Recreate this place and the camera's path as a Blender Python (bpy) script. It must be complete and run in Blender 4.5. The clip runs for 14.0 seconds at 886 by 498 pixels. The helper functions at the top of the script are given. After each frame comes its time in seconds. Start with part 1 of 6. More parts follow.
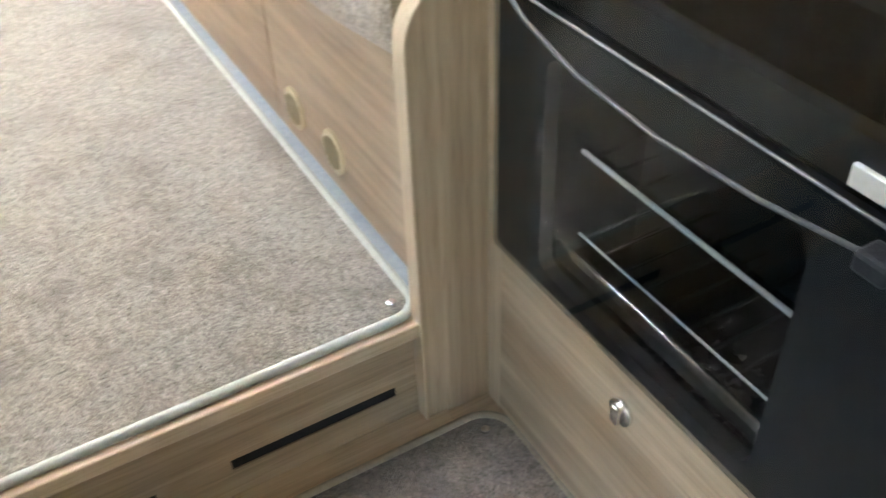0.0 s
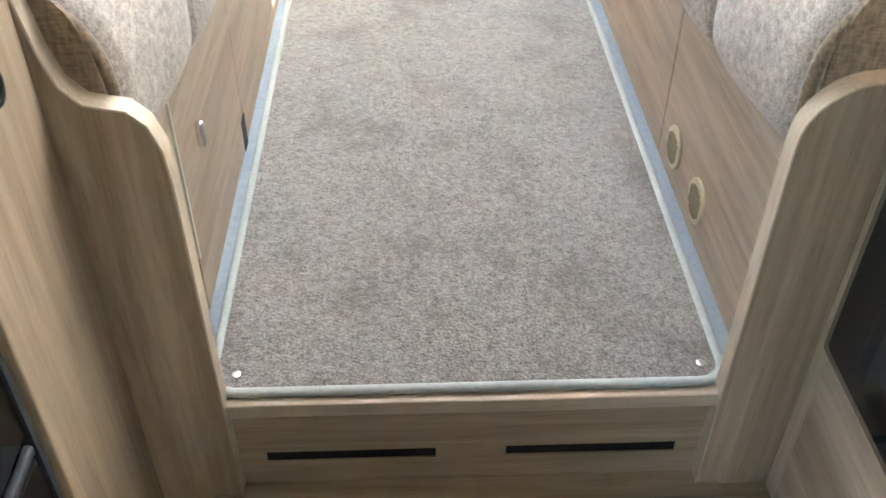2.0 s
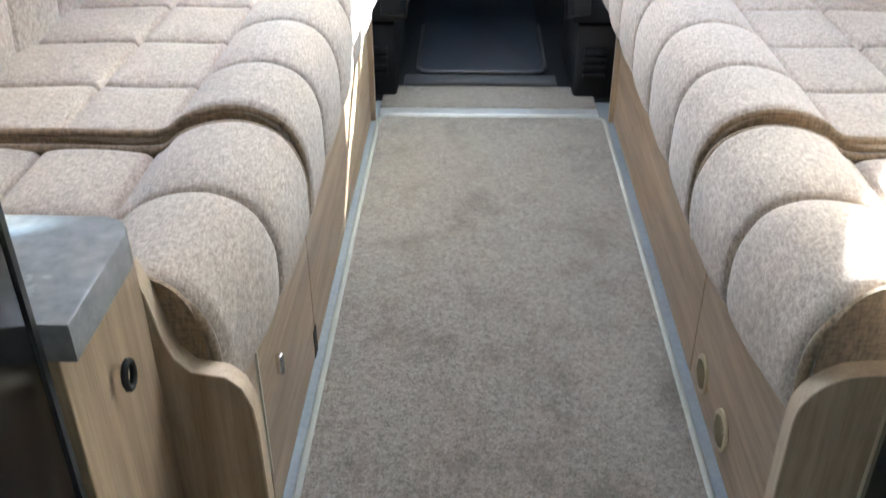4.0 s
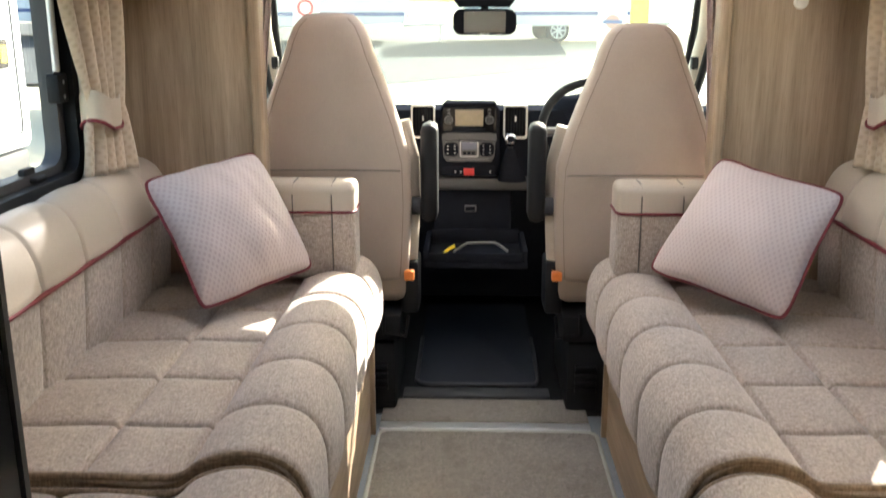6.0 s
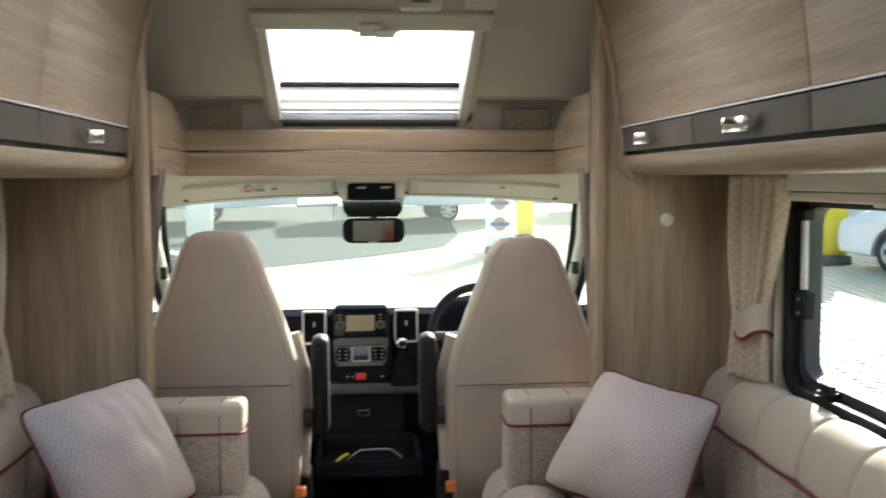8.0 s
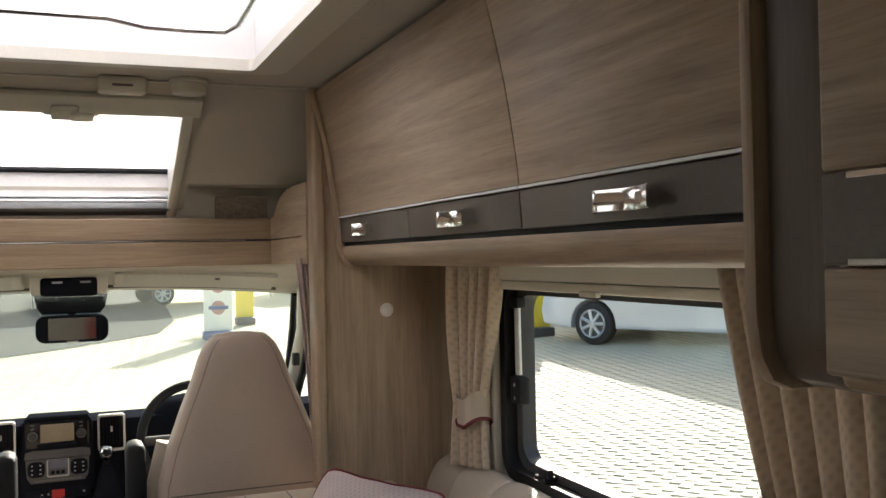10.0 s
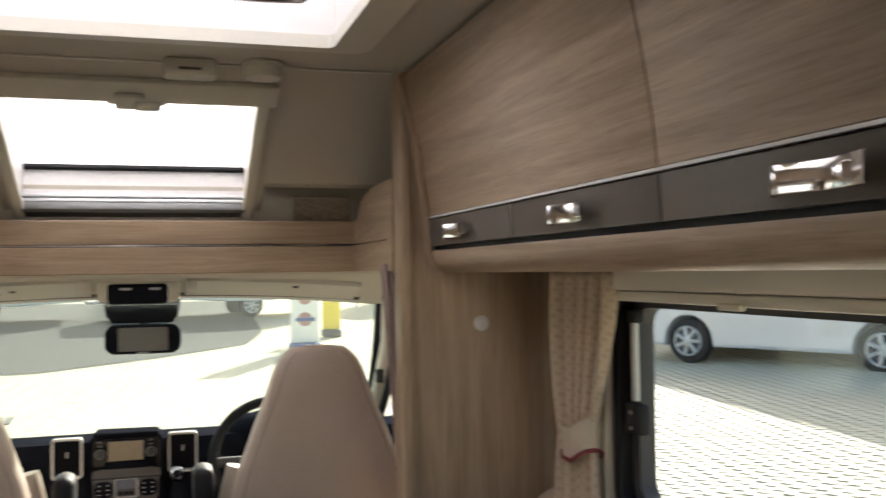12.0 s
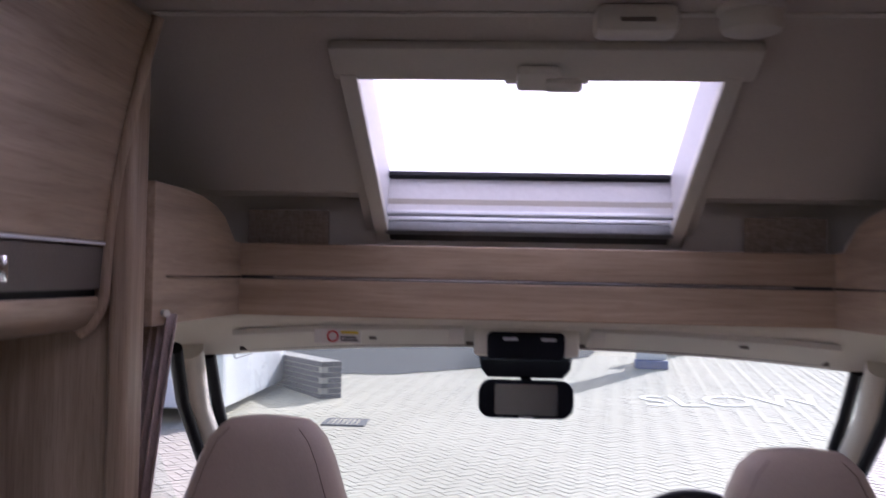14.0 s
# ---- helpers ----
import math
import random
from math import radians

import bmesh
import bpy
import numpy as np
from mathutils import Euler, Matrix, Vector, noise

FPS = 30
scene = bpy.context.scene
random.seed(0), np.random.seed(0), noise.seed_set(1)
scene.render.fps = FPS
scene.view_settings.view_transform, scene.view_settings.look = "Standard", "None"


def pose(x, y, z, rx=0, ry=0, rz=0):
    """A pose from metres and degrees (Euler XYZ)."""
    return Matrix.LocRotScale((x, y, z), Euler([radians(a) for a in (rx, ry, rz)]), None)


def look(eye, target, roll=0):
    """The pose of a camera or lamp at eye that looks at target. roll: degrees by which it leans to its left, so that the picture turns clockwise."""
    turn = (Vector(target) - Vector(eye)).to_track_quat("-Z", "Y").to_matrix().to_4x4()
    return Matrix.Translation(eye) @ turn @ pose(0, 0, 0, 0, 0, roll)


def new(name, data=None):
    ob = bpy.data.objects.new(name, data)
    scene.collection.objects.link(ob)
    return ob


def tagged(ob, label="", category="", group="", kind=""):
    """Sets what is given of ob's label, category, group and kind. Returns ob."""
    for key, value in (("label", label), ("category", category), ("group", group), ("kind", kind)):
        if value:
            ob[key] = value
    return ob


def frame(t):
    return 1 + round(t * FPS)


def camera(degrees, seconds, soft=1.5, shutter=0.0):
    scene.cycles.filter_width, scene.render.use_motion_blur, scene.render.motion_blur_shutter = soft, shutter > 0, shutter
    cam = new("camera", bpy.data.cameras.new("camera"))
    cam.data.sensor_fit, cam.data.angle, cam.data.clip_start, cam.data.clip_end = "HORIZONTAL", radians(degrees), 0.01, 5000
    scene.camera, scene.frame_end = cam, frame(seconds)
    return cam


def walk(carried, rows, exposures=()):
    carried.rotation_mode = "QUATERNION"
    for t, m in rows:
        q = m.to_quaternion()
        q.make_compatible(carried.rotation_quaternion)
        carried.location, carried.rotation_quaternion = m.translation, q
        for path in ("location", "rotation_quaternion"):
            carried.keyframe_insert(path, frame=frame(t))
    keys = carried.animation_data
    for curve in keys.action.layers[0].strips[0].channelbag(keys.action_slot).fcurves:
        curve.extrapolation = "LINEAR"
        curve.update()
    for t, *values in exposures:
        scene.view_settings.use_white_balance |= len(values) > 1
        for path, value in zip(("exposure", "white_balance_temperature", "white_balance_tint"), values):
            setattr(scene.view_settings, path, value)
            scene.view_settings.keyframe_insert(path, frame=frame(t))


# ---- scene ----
cam = camera(51.1, 14.0, 1.5, 0.4)
PATH = [
    (0, (-0.056, -0.766, 0.849), (0.678, 0.581, -0.435), -2.3),
    (0.5, (-0.077, -0.781, 0.861), (0.446, 0.651, -0.434), -1.6),
    (1, (-0.085, -0.765, 0.88), (0.279, 0.72, -0.409), -1.2),
    (1.5, (-0.068, -0.766, 0.895), (0.122, 0.748, -0.397), -0.1),
    (2, (-0.074, -0.787, 0.929), (-0.008, 0.743, -0.358), 0.4),
    (4.5, (-0.063, -0.851, 1.198), (-0.121, 0.908, 0.247), -0.2),
    (5, (-0.073, -0.865, 1.226), (-0.127, 0.955, 0.399), -0.1),
    (5.5, (-0.072, -0.886, 1.27), (-0.13, 0.993, 0.588), -0.0),
    (6, (-0.067, -0.906, 1.31), (-0.121, 1.026, 0.797), 0.0),
    (6.5, (-0.064, -0.924, 1.344), (-0.106, 1.039, 0.967), 0.1),
    (7, (-0.062, -0.927, 1.381), (-0.082, 1.055, 1.118), 0.1),
    (7.5, (-0.072, -0.931, 1.399), (-0.05, 1.06, 1.213), 0.1),
    (8, (-0.051, -0.913, 1.433), (0.12, 1.074, 1.284), -0.3),
    (8.5, (-0.028, -0.892, 1.473), (0.421, 1.054, 1.355), -0.9),
    (9, (-0.027, -0.894, 1.479), (0.644, 0.99, 1.438), -1.2),
    (11.5, (0.008, -0.608, 1.446), (0.78, 1.236, 1.484), -1.3),
    (12, (0.051, -0.531, 1.448), (0.629, 1.383, 1.495), -0.8),
    (12.5, (0.037, -0.448, 1.446), (0.323, 1.531, 1.498), 0.1),
    (13, (-0.04, -0.274, 1.438), (0.054, 1.723, 1.488), 0.6),
    (13.5, (-0.07, 0.013, 1.443), (-0.04, 2.012, 1.49), 0.8),
    (14, (-0.075, 0.297, 1.54), (-0.204, 2.292, 1.599), 1.2),
]
# seconds, stops, kelvin, tint: the film's own exposure falls as the bright windows come into view
EXPOSURES = [(0.0, 4.88, 6200, 1), (0.7, 4.6, 6100, 1), (2.0, 4.44, 5700, 1), (4.5, 3.25, 5600, 0), (5.0, 3.08, 5600, -1), (5.5, 2.87, 5700, -2), (6.0, 2.45, 6550, 6), (7.5, 1.82, 6350, 3), (8.0, 1.75, 6150, 2), (8.5, 1.5, 6550, 8), (9.0, 1.07, 6600, 9), (11.5, 1.5, 6700, 9), (12.5, 1.05, 6550, 10), (13.0, 1.05, 6150, 10), (14.0, 0.48, 5500, 34)]
walk(cam, [(t, look(eye, target, roll)) for t, eye, target, roll in PATH], EXPOSURES)

# ---- world, sun ----
SUN_AZ, SUN_EL = 31.0, 29.2          # degrees to the right of straight ahead, and above the horizon
world = bpy.data.worlds.new("sky")
world.use_nodes = True
scene.world = world
wn = world.node_tree
sky = wn.nodes.new("ShaderNodeTexSky")
sky.sky_type, sky.sun_disc = "NISHITA", False
sky.dust_density, sky.air_density = 4.0, 1.2
sky.sun_elevation, sky.sun_rotation = radians(SUN_EL), radians(SUN_AZ)
wn.links.new(sky.outputs[0], wn.nodes["Background"].inputs[0])
wn.nodes["Background"].inputs[1].default_value = 0.15
sun = new("sun", bpy.data.lights.new("sun", "SUN"))
sun.data.energy, sun.data.angle, sun.data.color = 5.0, radians(0.5), (1.0, 0.95, 0.88)
az, el = radians(SUN_AZ), radians(SUN_EL)
SUN_DIR = Vector((math.sin(az) * math.cos(el), math.cos(az) * math.cos(el), math.sin(el)))
sun.rotation_euler = (-SUN_DIR).to_track_quat("-Z", "Y").to_euler()


# ---- materials ----
def material(name, rough=0.5, metal=0.0, coat=0.0):
    m = bpy.data.materials.new(name)
    m.use_nodes = True
    b = m.node_tree.nodes["Principled BSDF"]
    b.inputs["Roughness"].default_value, b.inputs["Metallic"].default_value = rough, metal
    b.inputs["Coat Weight"].default_value = coat
    return m, m.node_tree, b


def node(tree, kind, links=(), **values):
    n = tree.nodes.new(kind)
    for key, value in values.items():
        n.inputs[key.replace("_", " ")].default_value = value
    for key, socket in links:
        tree.links.new(socket, n.inputs[key])
    return n


def coords(tree, scale=(1, 1, 1), turn=(0, 0, 0)):
    tc = tree.nodes.new("ShaderNodeTexCoord")
    mp = tree.nodes.new("ShaderNodeMapping")
    mp.inputs["Scale"].default_value = scale
    mp.inputs["Rotation"].default_value = [radians(a) for a in turn]
    tree.links.new(tc.outputs["Object"], mp.inputs[0])
    return mp.outputs[0]


def ramp(tree, fac, stops):
    r = tree.nodes.new("ShaderNodeValToRGB")
    while len(r.color_ramp.elements) < len(stops):
        r.color_ramp.elements.new(0.5)
    for e, (p, c) in zip(r.color_ramp.elements, stops):
        e.position, e.color = p, (*c, 1)
    tree.links.new(fac, r.inputs[0])
    return r.outputs[0]


def bump(tree, bsdf, height, strength, distance=0.002):
    b = node(tree, "ShaderNodeBump", [("Height", height)], Strength=strength, Distance=distance)
    tree.links.new(b.outputs[0], bsdf.inputs["Normal"])


def mottled(name, dark, light, scale=4.0, fine=60.0, rough=0.5, relief=0.2, metal=0.0, coat=0.0, distance=0.002, spec=0.5):
    """A surface with broad stains and a fine grain."""
    m, tree, b = material(name, rough, metal, coat)
    b.inputs["Specular IOR Level"].default_value = spec
    uv = coords(tree)
    broad = node(tree, "ShaderNodeTexNoise", [("Vector", uv)], Scale=scale, Detail=4.0, Roughness=0.6)
    grain = node(tree, "ShaderNodeTexNoise", [("Vector", uv)], Scale=fine, Detail=3.0)
    mix = node(tree, "ShaderNodeMath", [(0, broad.outputs[0]), (1, grain.outputs[0])])
    half = node(tree, "ShaderNodeMath", [(0, mix.outputs[0])])
    half.operation = "MULTIPLY"
    half.inputs[1].default_value = 0.5
    tree.links.new(ramp(tree, half.outputs[0], [(0.3, dark), (0.7, light)]), b.inputs["Base Color"])
    rr = node(tree, "ShaderNodeMapRange", [("Value", broad.outputs[0])], To_Min=max(0.03, rough - 0.08), To_Max=min(1.0, rough + 0.1))
    tree.links.new(rr.outputs[0], b.inputs["Roughness"])
    if relief:
        bump(tree, b, grain.outputs[0], relief, distance)
    return m


def wood(name, axis, dark=(0.265, 0.188, 0.12), light=(0.505, 0.385, 0.268), rough=0.42):
    """Light oak foil with its grain along one axis (0, 1 or 2): broad flames, fine streaks and pores."""
    m, tree, b = material(name, rough)
    s = [9.0, 9.0, 9.0]
    s[axis] = 0.7
    uv = coords(tree, s)
    warp = node(tree, "ShaderNodeTexNoise", [("Vector", uv)], Scale=0.55, Detail=2.0)
    add = node(tree, "ShaderNodeVectorMath", [(0, uv), (1, warp.outputs["Color"])])
    rings = node(tree, "ShaderNodeTexNoise", [("Vector", add.outputs[0])], Scale=1.0, Detail=4.5, Roughness=0.55, Distortion=1.5)
    g = [26.0, 26.0, 26.0]
    g[axis] = 1.1
    flame = node(tree, "ShaderNodeTexNoise", [("Vector", coords(tree, g))], Scale=1.0, Detail=5.0, Roughness=0.65, Distortion=2.2)
    e = [110.0, 110.0, 110.0]
    e[axis] = 3.0
    streak = node(tree, "ShaderNodeTexNoise", [("Vector", coords(tree, e))], Scale=1.0, Detail=3.0, Roughness=0.6)
    f = [330.0, 330.0, 330.0]
    f[axis] = 14.0
    pores = node(tree, "ShaderNodeTexNoise", [("Vector", coords(tree, f))], Scale=1.0, Detail=2.0)
    mix = node(tree, "ShaderNodeMix", [("A", rings.outputs[0]), ("B", flame.outputs[0])], Factor=0.42)
    mix = node(tree, "ShaderNodeMix", [("A", mix.outputs[0]), ("B", streak.outputs[0])], Factor=0.16)
    mid = tuple((a + c) / 2 for a, c in zip(dark, light))
    col = ramp(tree, mix.outputs[0], [(0.36, dark), (0.5, mid), (0.63, light)])
    deep = ramp(tree, pores.outputs[0], [(0.36, (0.88, 0.86, 0.84)), (0.46, (1, 1, 1))])
    mul = tree.nodes.new("ShaderNodeMix")
    mul.data_type, mul.blend_type = "RGBA", "MULTIPLY"
    mul.inputs[0].default_value = 1.0
    tree.links.new(col, mul.inputs[6])
    tree.links.new(deep, mul.inputs[7])
    tree.links.new(mul.outputs[2], b.inputs["Base Color"])
    rr = node(tree, "ShaderNodeMapRange", [("Value", streak.outputs[0])], To_Min=rough - 0.08, To_Max=rough + 0.12)
    tree.links.new(rr.outputs[0], b.inputs["Roughness"])
    bump(tree, b, pores.outputs[0], 0.12, 0.001)
    return m


def woven(name, dark, light, pitch=0.004, rough=0.95, relief=0.6):
    """Chenille cloth: fine slubs across and along."""
    m, tree, b = material(name, rough)
    n1 = node(tree, "ShaderNodeTexNoise", [("Vector", coords(tree, (1 / pitch, 0.25 / pitch, 0.25 / pitch)))], Scale=1.0, Detail=2.0)
    n2 = node(tree, "ShaderNodeTexNoise", [("Vector", coords(tree, (0.25 / pitch, 1 / pitch, 1 / pitch)))], Scale=1.0, Detail=2.0)
    broad = node(tree, "ShaderNodeTexNoise", [("Vector", coords(tree))], Scale=7.0, Detail=4.0)
    a = node(tree, "ShaderNodeMix", [("A", n1.outputs[0]), ("B", n2.outputs[0])], Factor=0.5)
    c = node(tree, "ShaderNodeMix", [("A", a.outputs[0]), ("B", broad.outputs[0])], Factor=0.10)
    tree.links.new(ramp(tree, c.outputs[0], [(0.36, dark), (0.64, light)]), b.inputs["Base Color"])
    b.inputs["Sheen Weight"].default_value = 0.25
    bump(tree, b, a.outputs[0], relief, 0.0015)
    return m


def carpet(name, dark, light, stain):
    m, tree, b = material(name, 1.0)
    uv = coords(tree)
    tuft = node(tree, "ShaderNodeTexNoise", [("Vector", uv)], Scale=240.0, Detail=3.0, Roughness=0.75)
    clump = node(tree, "ShaderNodeTexNoise", [("Vector", uv)], Scale=85.0, Detail=4.0, Roughness=0.7)
    broad = node(tree, "ShaderNodeTexNoise", [("Vector", uv)], Scale=7.0, Detail=5.0, Roughness=0.7)
    a = node(tree, "ShaderNodeMix", [("A", tuft.outputs[0]), ("B", clump.outputs[0])], Factor=0.4)
    col = ramp(tree, a.outputs[0], [(0.36, dark), (0.64, light)])
    spots = ramp(tree, broad.outputs[0], [(0.34, (1, 1, 1)), (0.50, (0, 0, 0))])
    mx = tree.nodes.new("ShaderNodeMix")
    mx.data_type = "RGBA"
    tree.links.new(spots, mx.inputs[0])
    tree.links.new(col, mx.inputs[6])
    mx.inputs[7].default_value = (*stain, 1)
    soft = node(tree, "ShaderNodeMix", Factor=0.35)
    soft.data_type = "RGBA"
    tree.links.new(col, soft.inputs[6])
    tree.links.new(mx.outputs[2], soft.inputs[7])
    soft.inputs[0].default_value = 0.5
    tree.links.new(soft.outputs[2], b.inputs["Base Color"])
    b.inputs["Sheen Weight"].default_value = 0.3
    bump(tree, b, a.outputs[0], 1.0, 0.006)
    return m


def lozenge(name, dark, light, plane, pitch=(0.011, 0.019), shine=0.5):
    """Satin cloth with a woven lozenge pattern; plane: the two axes (0, 1, 2) that span the cloth."""
    m, tree, b = material(name, shine)
    uv = coords(tree)
    w = []
    for sign in (1, -1):
        d = [0.0, 0.0, 0.0]
        d[plane[0]], d[plane[1]] = math.pi / pitch[0], sign * math.pi / pitch[1]
        dot = tree.nodes.new("ShaderNodeVectorMath")
        dot.operation = "DOT_PRODUCT"
        dot.inputs[1].default_value = d
        tree.links.new(uv, dot.inputs[0])
        wave = node(tree, "ShaderNodeMath", [(0, dot.outputs["Value"])])
        wave.operation = "SINE"
        up = node(tree, "ShaderNodeMath", [(0, wave.outputs[0])])
        up.operation = "MULTIPLY_ADD"
        up.inputs[1].default_value, up.inputs[2].default_value = 0.5, 0.5
        w.append(up.outputs[0])
    mul = node(tree, "ShaderNodeMath", [(0, w[0]), (1, w[1])])
    mul.operation = "MULTIPLY"
    broad = node(tree, "ShaderNodeTexNoise", [("Vector", uv)], Scale=9.0, Detail=4.0)
    fine = node(tree, "ShaderNodeTexNoise", [("Vector", uv)], Scale=420.0, Detail=2.0)
    blur = node(tree, "ShaderNodeMix", [("A", broad.outputs[0]), ("B", fine.outputs[0])], Factor=0.35)
    c = node(tree, "ShaderNodeMix", [("A", mul.outputs[0]), ("B", blur.outputs[0])], Factor=0.35)
    tree.links.new(ramp(tree, c.outputs[0], [(0.22, light), (0.62, dark)]), b.inputs["Base Color"])
    b.inputs["Sheen Weight"].default_value = 0.3
    bump(tree, b, mul.outputs[0], 0.35, 0.0015)
    return m


def glass(name, tint=(1, 1, 1), gloss=1.0, milk=0.0):
    """Clear sheet glass: the view straight through, with a mirror gloss by Fresnel; milk: the share that scatters light."""
    m, tree, b = material(name)
    out = tree.nodes["Material Output"]
    clear = tree.nodes.new("ShaderNodeBsdfTransparent")
    clear.inputs[0].default_value = (*tint, 1)
    shine = tree.nodes.new("ShaderNodeBsdfGlossy")
    shine.inputs["Roughness"].default_value = 0.0
    facing = node(tree, "ShaderNodeLayerWeight", Blend=0.5)
    steep = node(tree, "ShaderNodeMath", [(0, facing.outputs["Facing"])])
    steep.operation = "POWER"
    steep.inputs[1].default_value = 5.0
    amount = node(tree, "ShaderNodeMath", [(0, steep.outputs[0])])
    amount.operation = "MULTIPLY_ADD"
    amount.inputs[1].default_value, amount.inputs[2].default_value = min(0.96, 0.96 * gloss), 0.04 * gloss
    base = clear.outputs[0]
    if milk:
        haze = tree.nodes.new("ShaderNodeBsdfTranslucent")
        haze.inputs[0].default_value = (*tint, 1)
        mm = tree.nodes.new("ShaderNodeMixShader")
        mm.inputs[0].default_value = milk
        tree.links.new(base, mm.inputs[1])
        tree.links.new(haze.outputs[0], mm.inputs[2])
        base = mm.outputs[0]
    mx = tree.nodes.new("ShaderNodeMixShader")
    tree.links.new(amount.outputs[0], mx.inputs[0])
    tree.links.new(base, mx.inputs[1])
    tree.links.new(shine.outputs[0], mx.inputs[2])
    tree.links.new(mx.outputs[0], out.inputs[0])
    return m


OAK_X, OAK_Y, OAK_Z = wood("oak_across", 0), wood("oak_along", 1), wood("oak_upright", 2)
CLOTH = woven("sofa_cloth", (0.250, 0.202, 0.165), (0.55, 0.467, 0.398), 0.0028)
CLOTH_DARK = woven("sofa_cloth_brown", (0.12, 0.085, 0.05), (0.32, 0.235, 0.155))
PALE_OAK_X = wood("pale_oak_nosing", 0, (0.42, 0.32, 0.22), (0.60, 0.48, 0.35))
PALE_OAK = wood("pale_oak_edge", 2, (0.42, 0.32, 0.22), (0.60, 0.48, 0.35))
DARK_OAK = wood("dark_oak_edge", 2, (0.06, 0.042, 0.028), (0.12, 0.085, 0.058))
LEATHER = mottled("cream_leather", (0.46, 0.395, 0.315), (0.55, 0.48, 0.39), 5, 300, 0.42, 0.25, distance=0.001)
LEATHER_CAB = mottled("beige_cab_leather", (0.40, 0.325, 0.265), (0.49, 0.405, 0.335), 5, 350, 0.5, 0.3, distance=0.001)
CAB_SEAM = mottled("beige_seam", (0.22, 0.17, 0.135), (0.28, 0.22, 0.18), 20, 200, 0.7)
PIPING = mottled("red_piping", (0.13, 0.012, 0.02), (0.20, 0.02, 0.03), 20, 200, 0.6)
SATIN = lozenge("cushion_satin", (0.495, 0.405, 0.385), (0.585, 0.495, 0.472), (0, 1), (0.0065, 0.0105))
CURTAIN = lozenge("curtain_cloth", (0.51, 0.41, 0.305), (0.60, 0.50, 0.385), (1, 2), (0.007, 0.0125), 0.75)
CAB_CLOTH = woven("cab_curtain_cloth", (0.45, 0.35, 0.32), (0.64, 0.53, 0.49))
# near-white for chrome trim and oven rails: their gleam is put into the colour
GLEAM = mottled("gleam_white", (0.84, 0.86, 0.88), (0.90, 0.92, 0.94), 10, 100, 0.3, 0.0, 0.1)
CARPET = carpet("carpet_pile", (0.070, 0.060, 0.048), (0.405, 0.365, 0.315), (0.075, 0.06, 0.043))
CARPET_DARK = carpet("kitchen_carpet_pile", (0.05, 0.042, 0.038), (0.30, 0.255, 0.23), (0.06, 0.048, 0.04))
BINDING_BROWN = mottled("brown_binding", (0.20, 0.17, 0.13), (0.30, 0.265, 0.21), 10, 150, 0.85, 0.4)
BINDING = mottled("carpet_binding", (0.34, 0.35, 0.315), (0.46, 0.47, 0.43), 10, 150, 0.8, 0.4)
VINYL = mottled("grey_vinyl", (0.20, 0.235, 0.27), (0.30, 0.34, 0.375), 5, 80, 0.5, 0.1)
POCKET_CLOTH = woven("pocket_cloth", (0.22, 0.18, 0.135), (0.36, 0.30, 0.235))
HEADLINING = mottled("headlining", (0.52, 0.485, 0.42), (0.60, 0.565, 0.495), 2, 250, 0.9, 0.3)
CREAM = mottled("cream_plastic", (0.62, 0.60, 0.52), (0.68, 0.66, 0.58), 3, 200, 0.45, 0.1)
WHITE = mottled("white_plastic", (0.74, 0.73, 0.70), (0.80, 0.79, 0.76), 3, 200, 0.4, 0.05)
BLACK = mottled("black_plastic", (0.008, 0.008, 0.010), (0.016, 0.017, 0.020), 8, 400, 0.55, 0.3, spec=0.25)
NAVY = mottled("dark_rubber_mat", (0.010, 0.013, 0.022), (0.02, 0.026, 0.04), 8, 250, 0.75, 0.5)
CHARCOAL = mottled("charcoal_plastic", (0.035, 0.036, 0.04), (0.06, 0.061, 0.066), 8, 400, 0.55, 0.3)
GLOSS_BLACK = mottled("black_enamel", (0.005, 0.005, 0.006), (0.010, 0.010, 0.012), 6, 100, 0.12, 0.0, spec=0.22)
TAUPE = mottled("taupe_gloss_band", (0.115, 0.10, 0.085), (0.15, 0.13, 0.11), 4, 200, 0.3, 0.05)
WORKTOP = mottled("grey_stone_laminate", (0.17, 0.175, 0.195), (0.33, 0.34, 0.365), 9, 60, 0.24, 0.05)
CHROME = mottled("chrome", (0.78, 0.78, 0.79), (0.86, 0.86, 0.87), 10, 100, 0.10, 0.0, 1.0)
DARK_SILVER = mottled("dull_silver_trim", (0.16, 0.165, 0.17), (0.22, 0.225, 0.23), 10, 100, 0.5, 0.0, 0.3)
SILVER = mottled("silver_paint", (0.50, 0.51, 0.52), (0.62, 0.63, 0.64), 10, 100, 0.35, 0.0, 0.6)
GREY_REVEAL = mottled("pale_reveal", (0.52, 0.51, 0.51), (0.60, 0.59, 0.59), 4, 100, 0.45, 0.05)
RED = mottled("red_button", (0.50, 0.03, 0.03), (0.62, 0.05, 0.05), 20, 100, 0.4, 0.0)
ORANGE = mottled("orange_button", (0.75, 0.20, 0.04), (0.85, 0.28, 0.07), 20, 100, 0.4, 0.0)
SCREEN = mottled("display_glass", (0.30, 0.26, 0.19), (0.38, 0.33, 0.25), 12, 60, 0.15, 0.0)
GLASS = glass("window_glass", (0.96, 0.98, 0.97), 0.6)
ACRYLIC = glass("tinted_acrylic", (0.93, 0.93, 0.96), 0.6, 0.65)
OVEN_GLASS = glass("smoked_oven_glass", (0.72, 0.74, 0.74), 1.0)
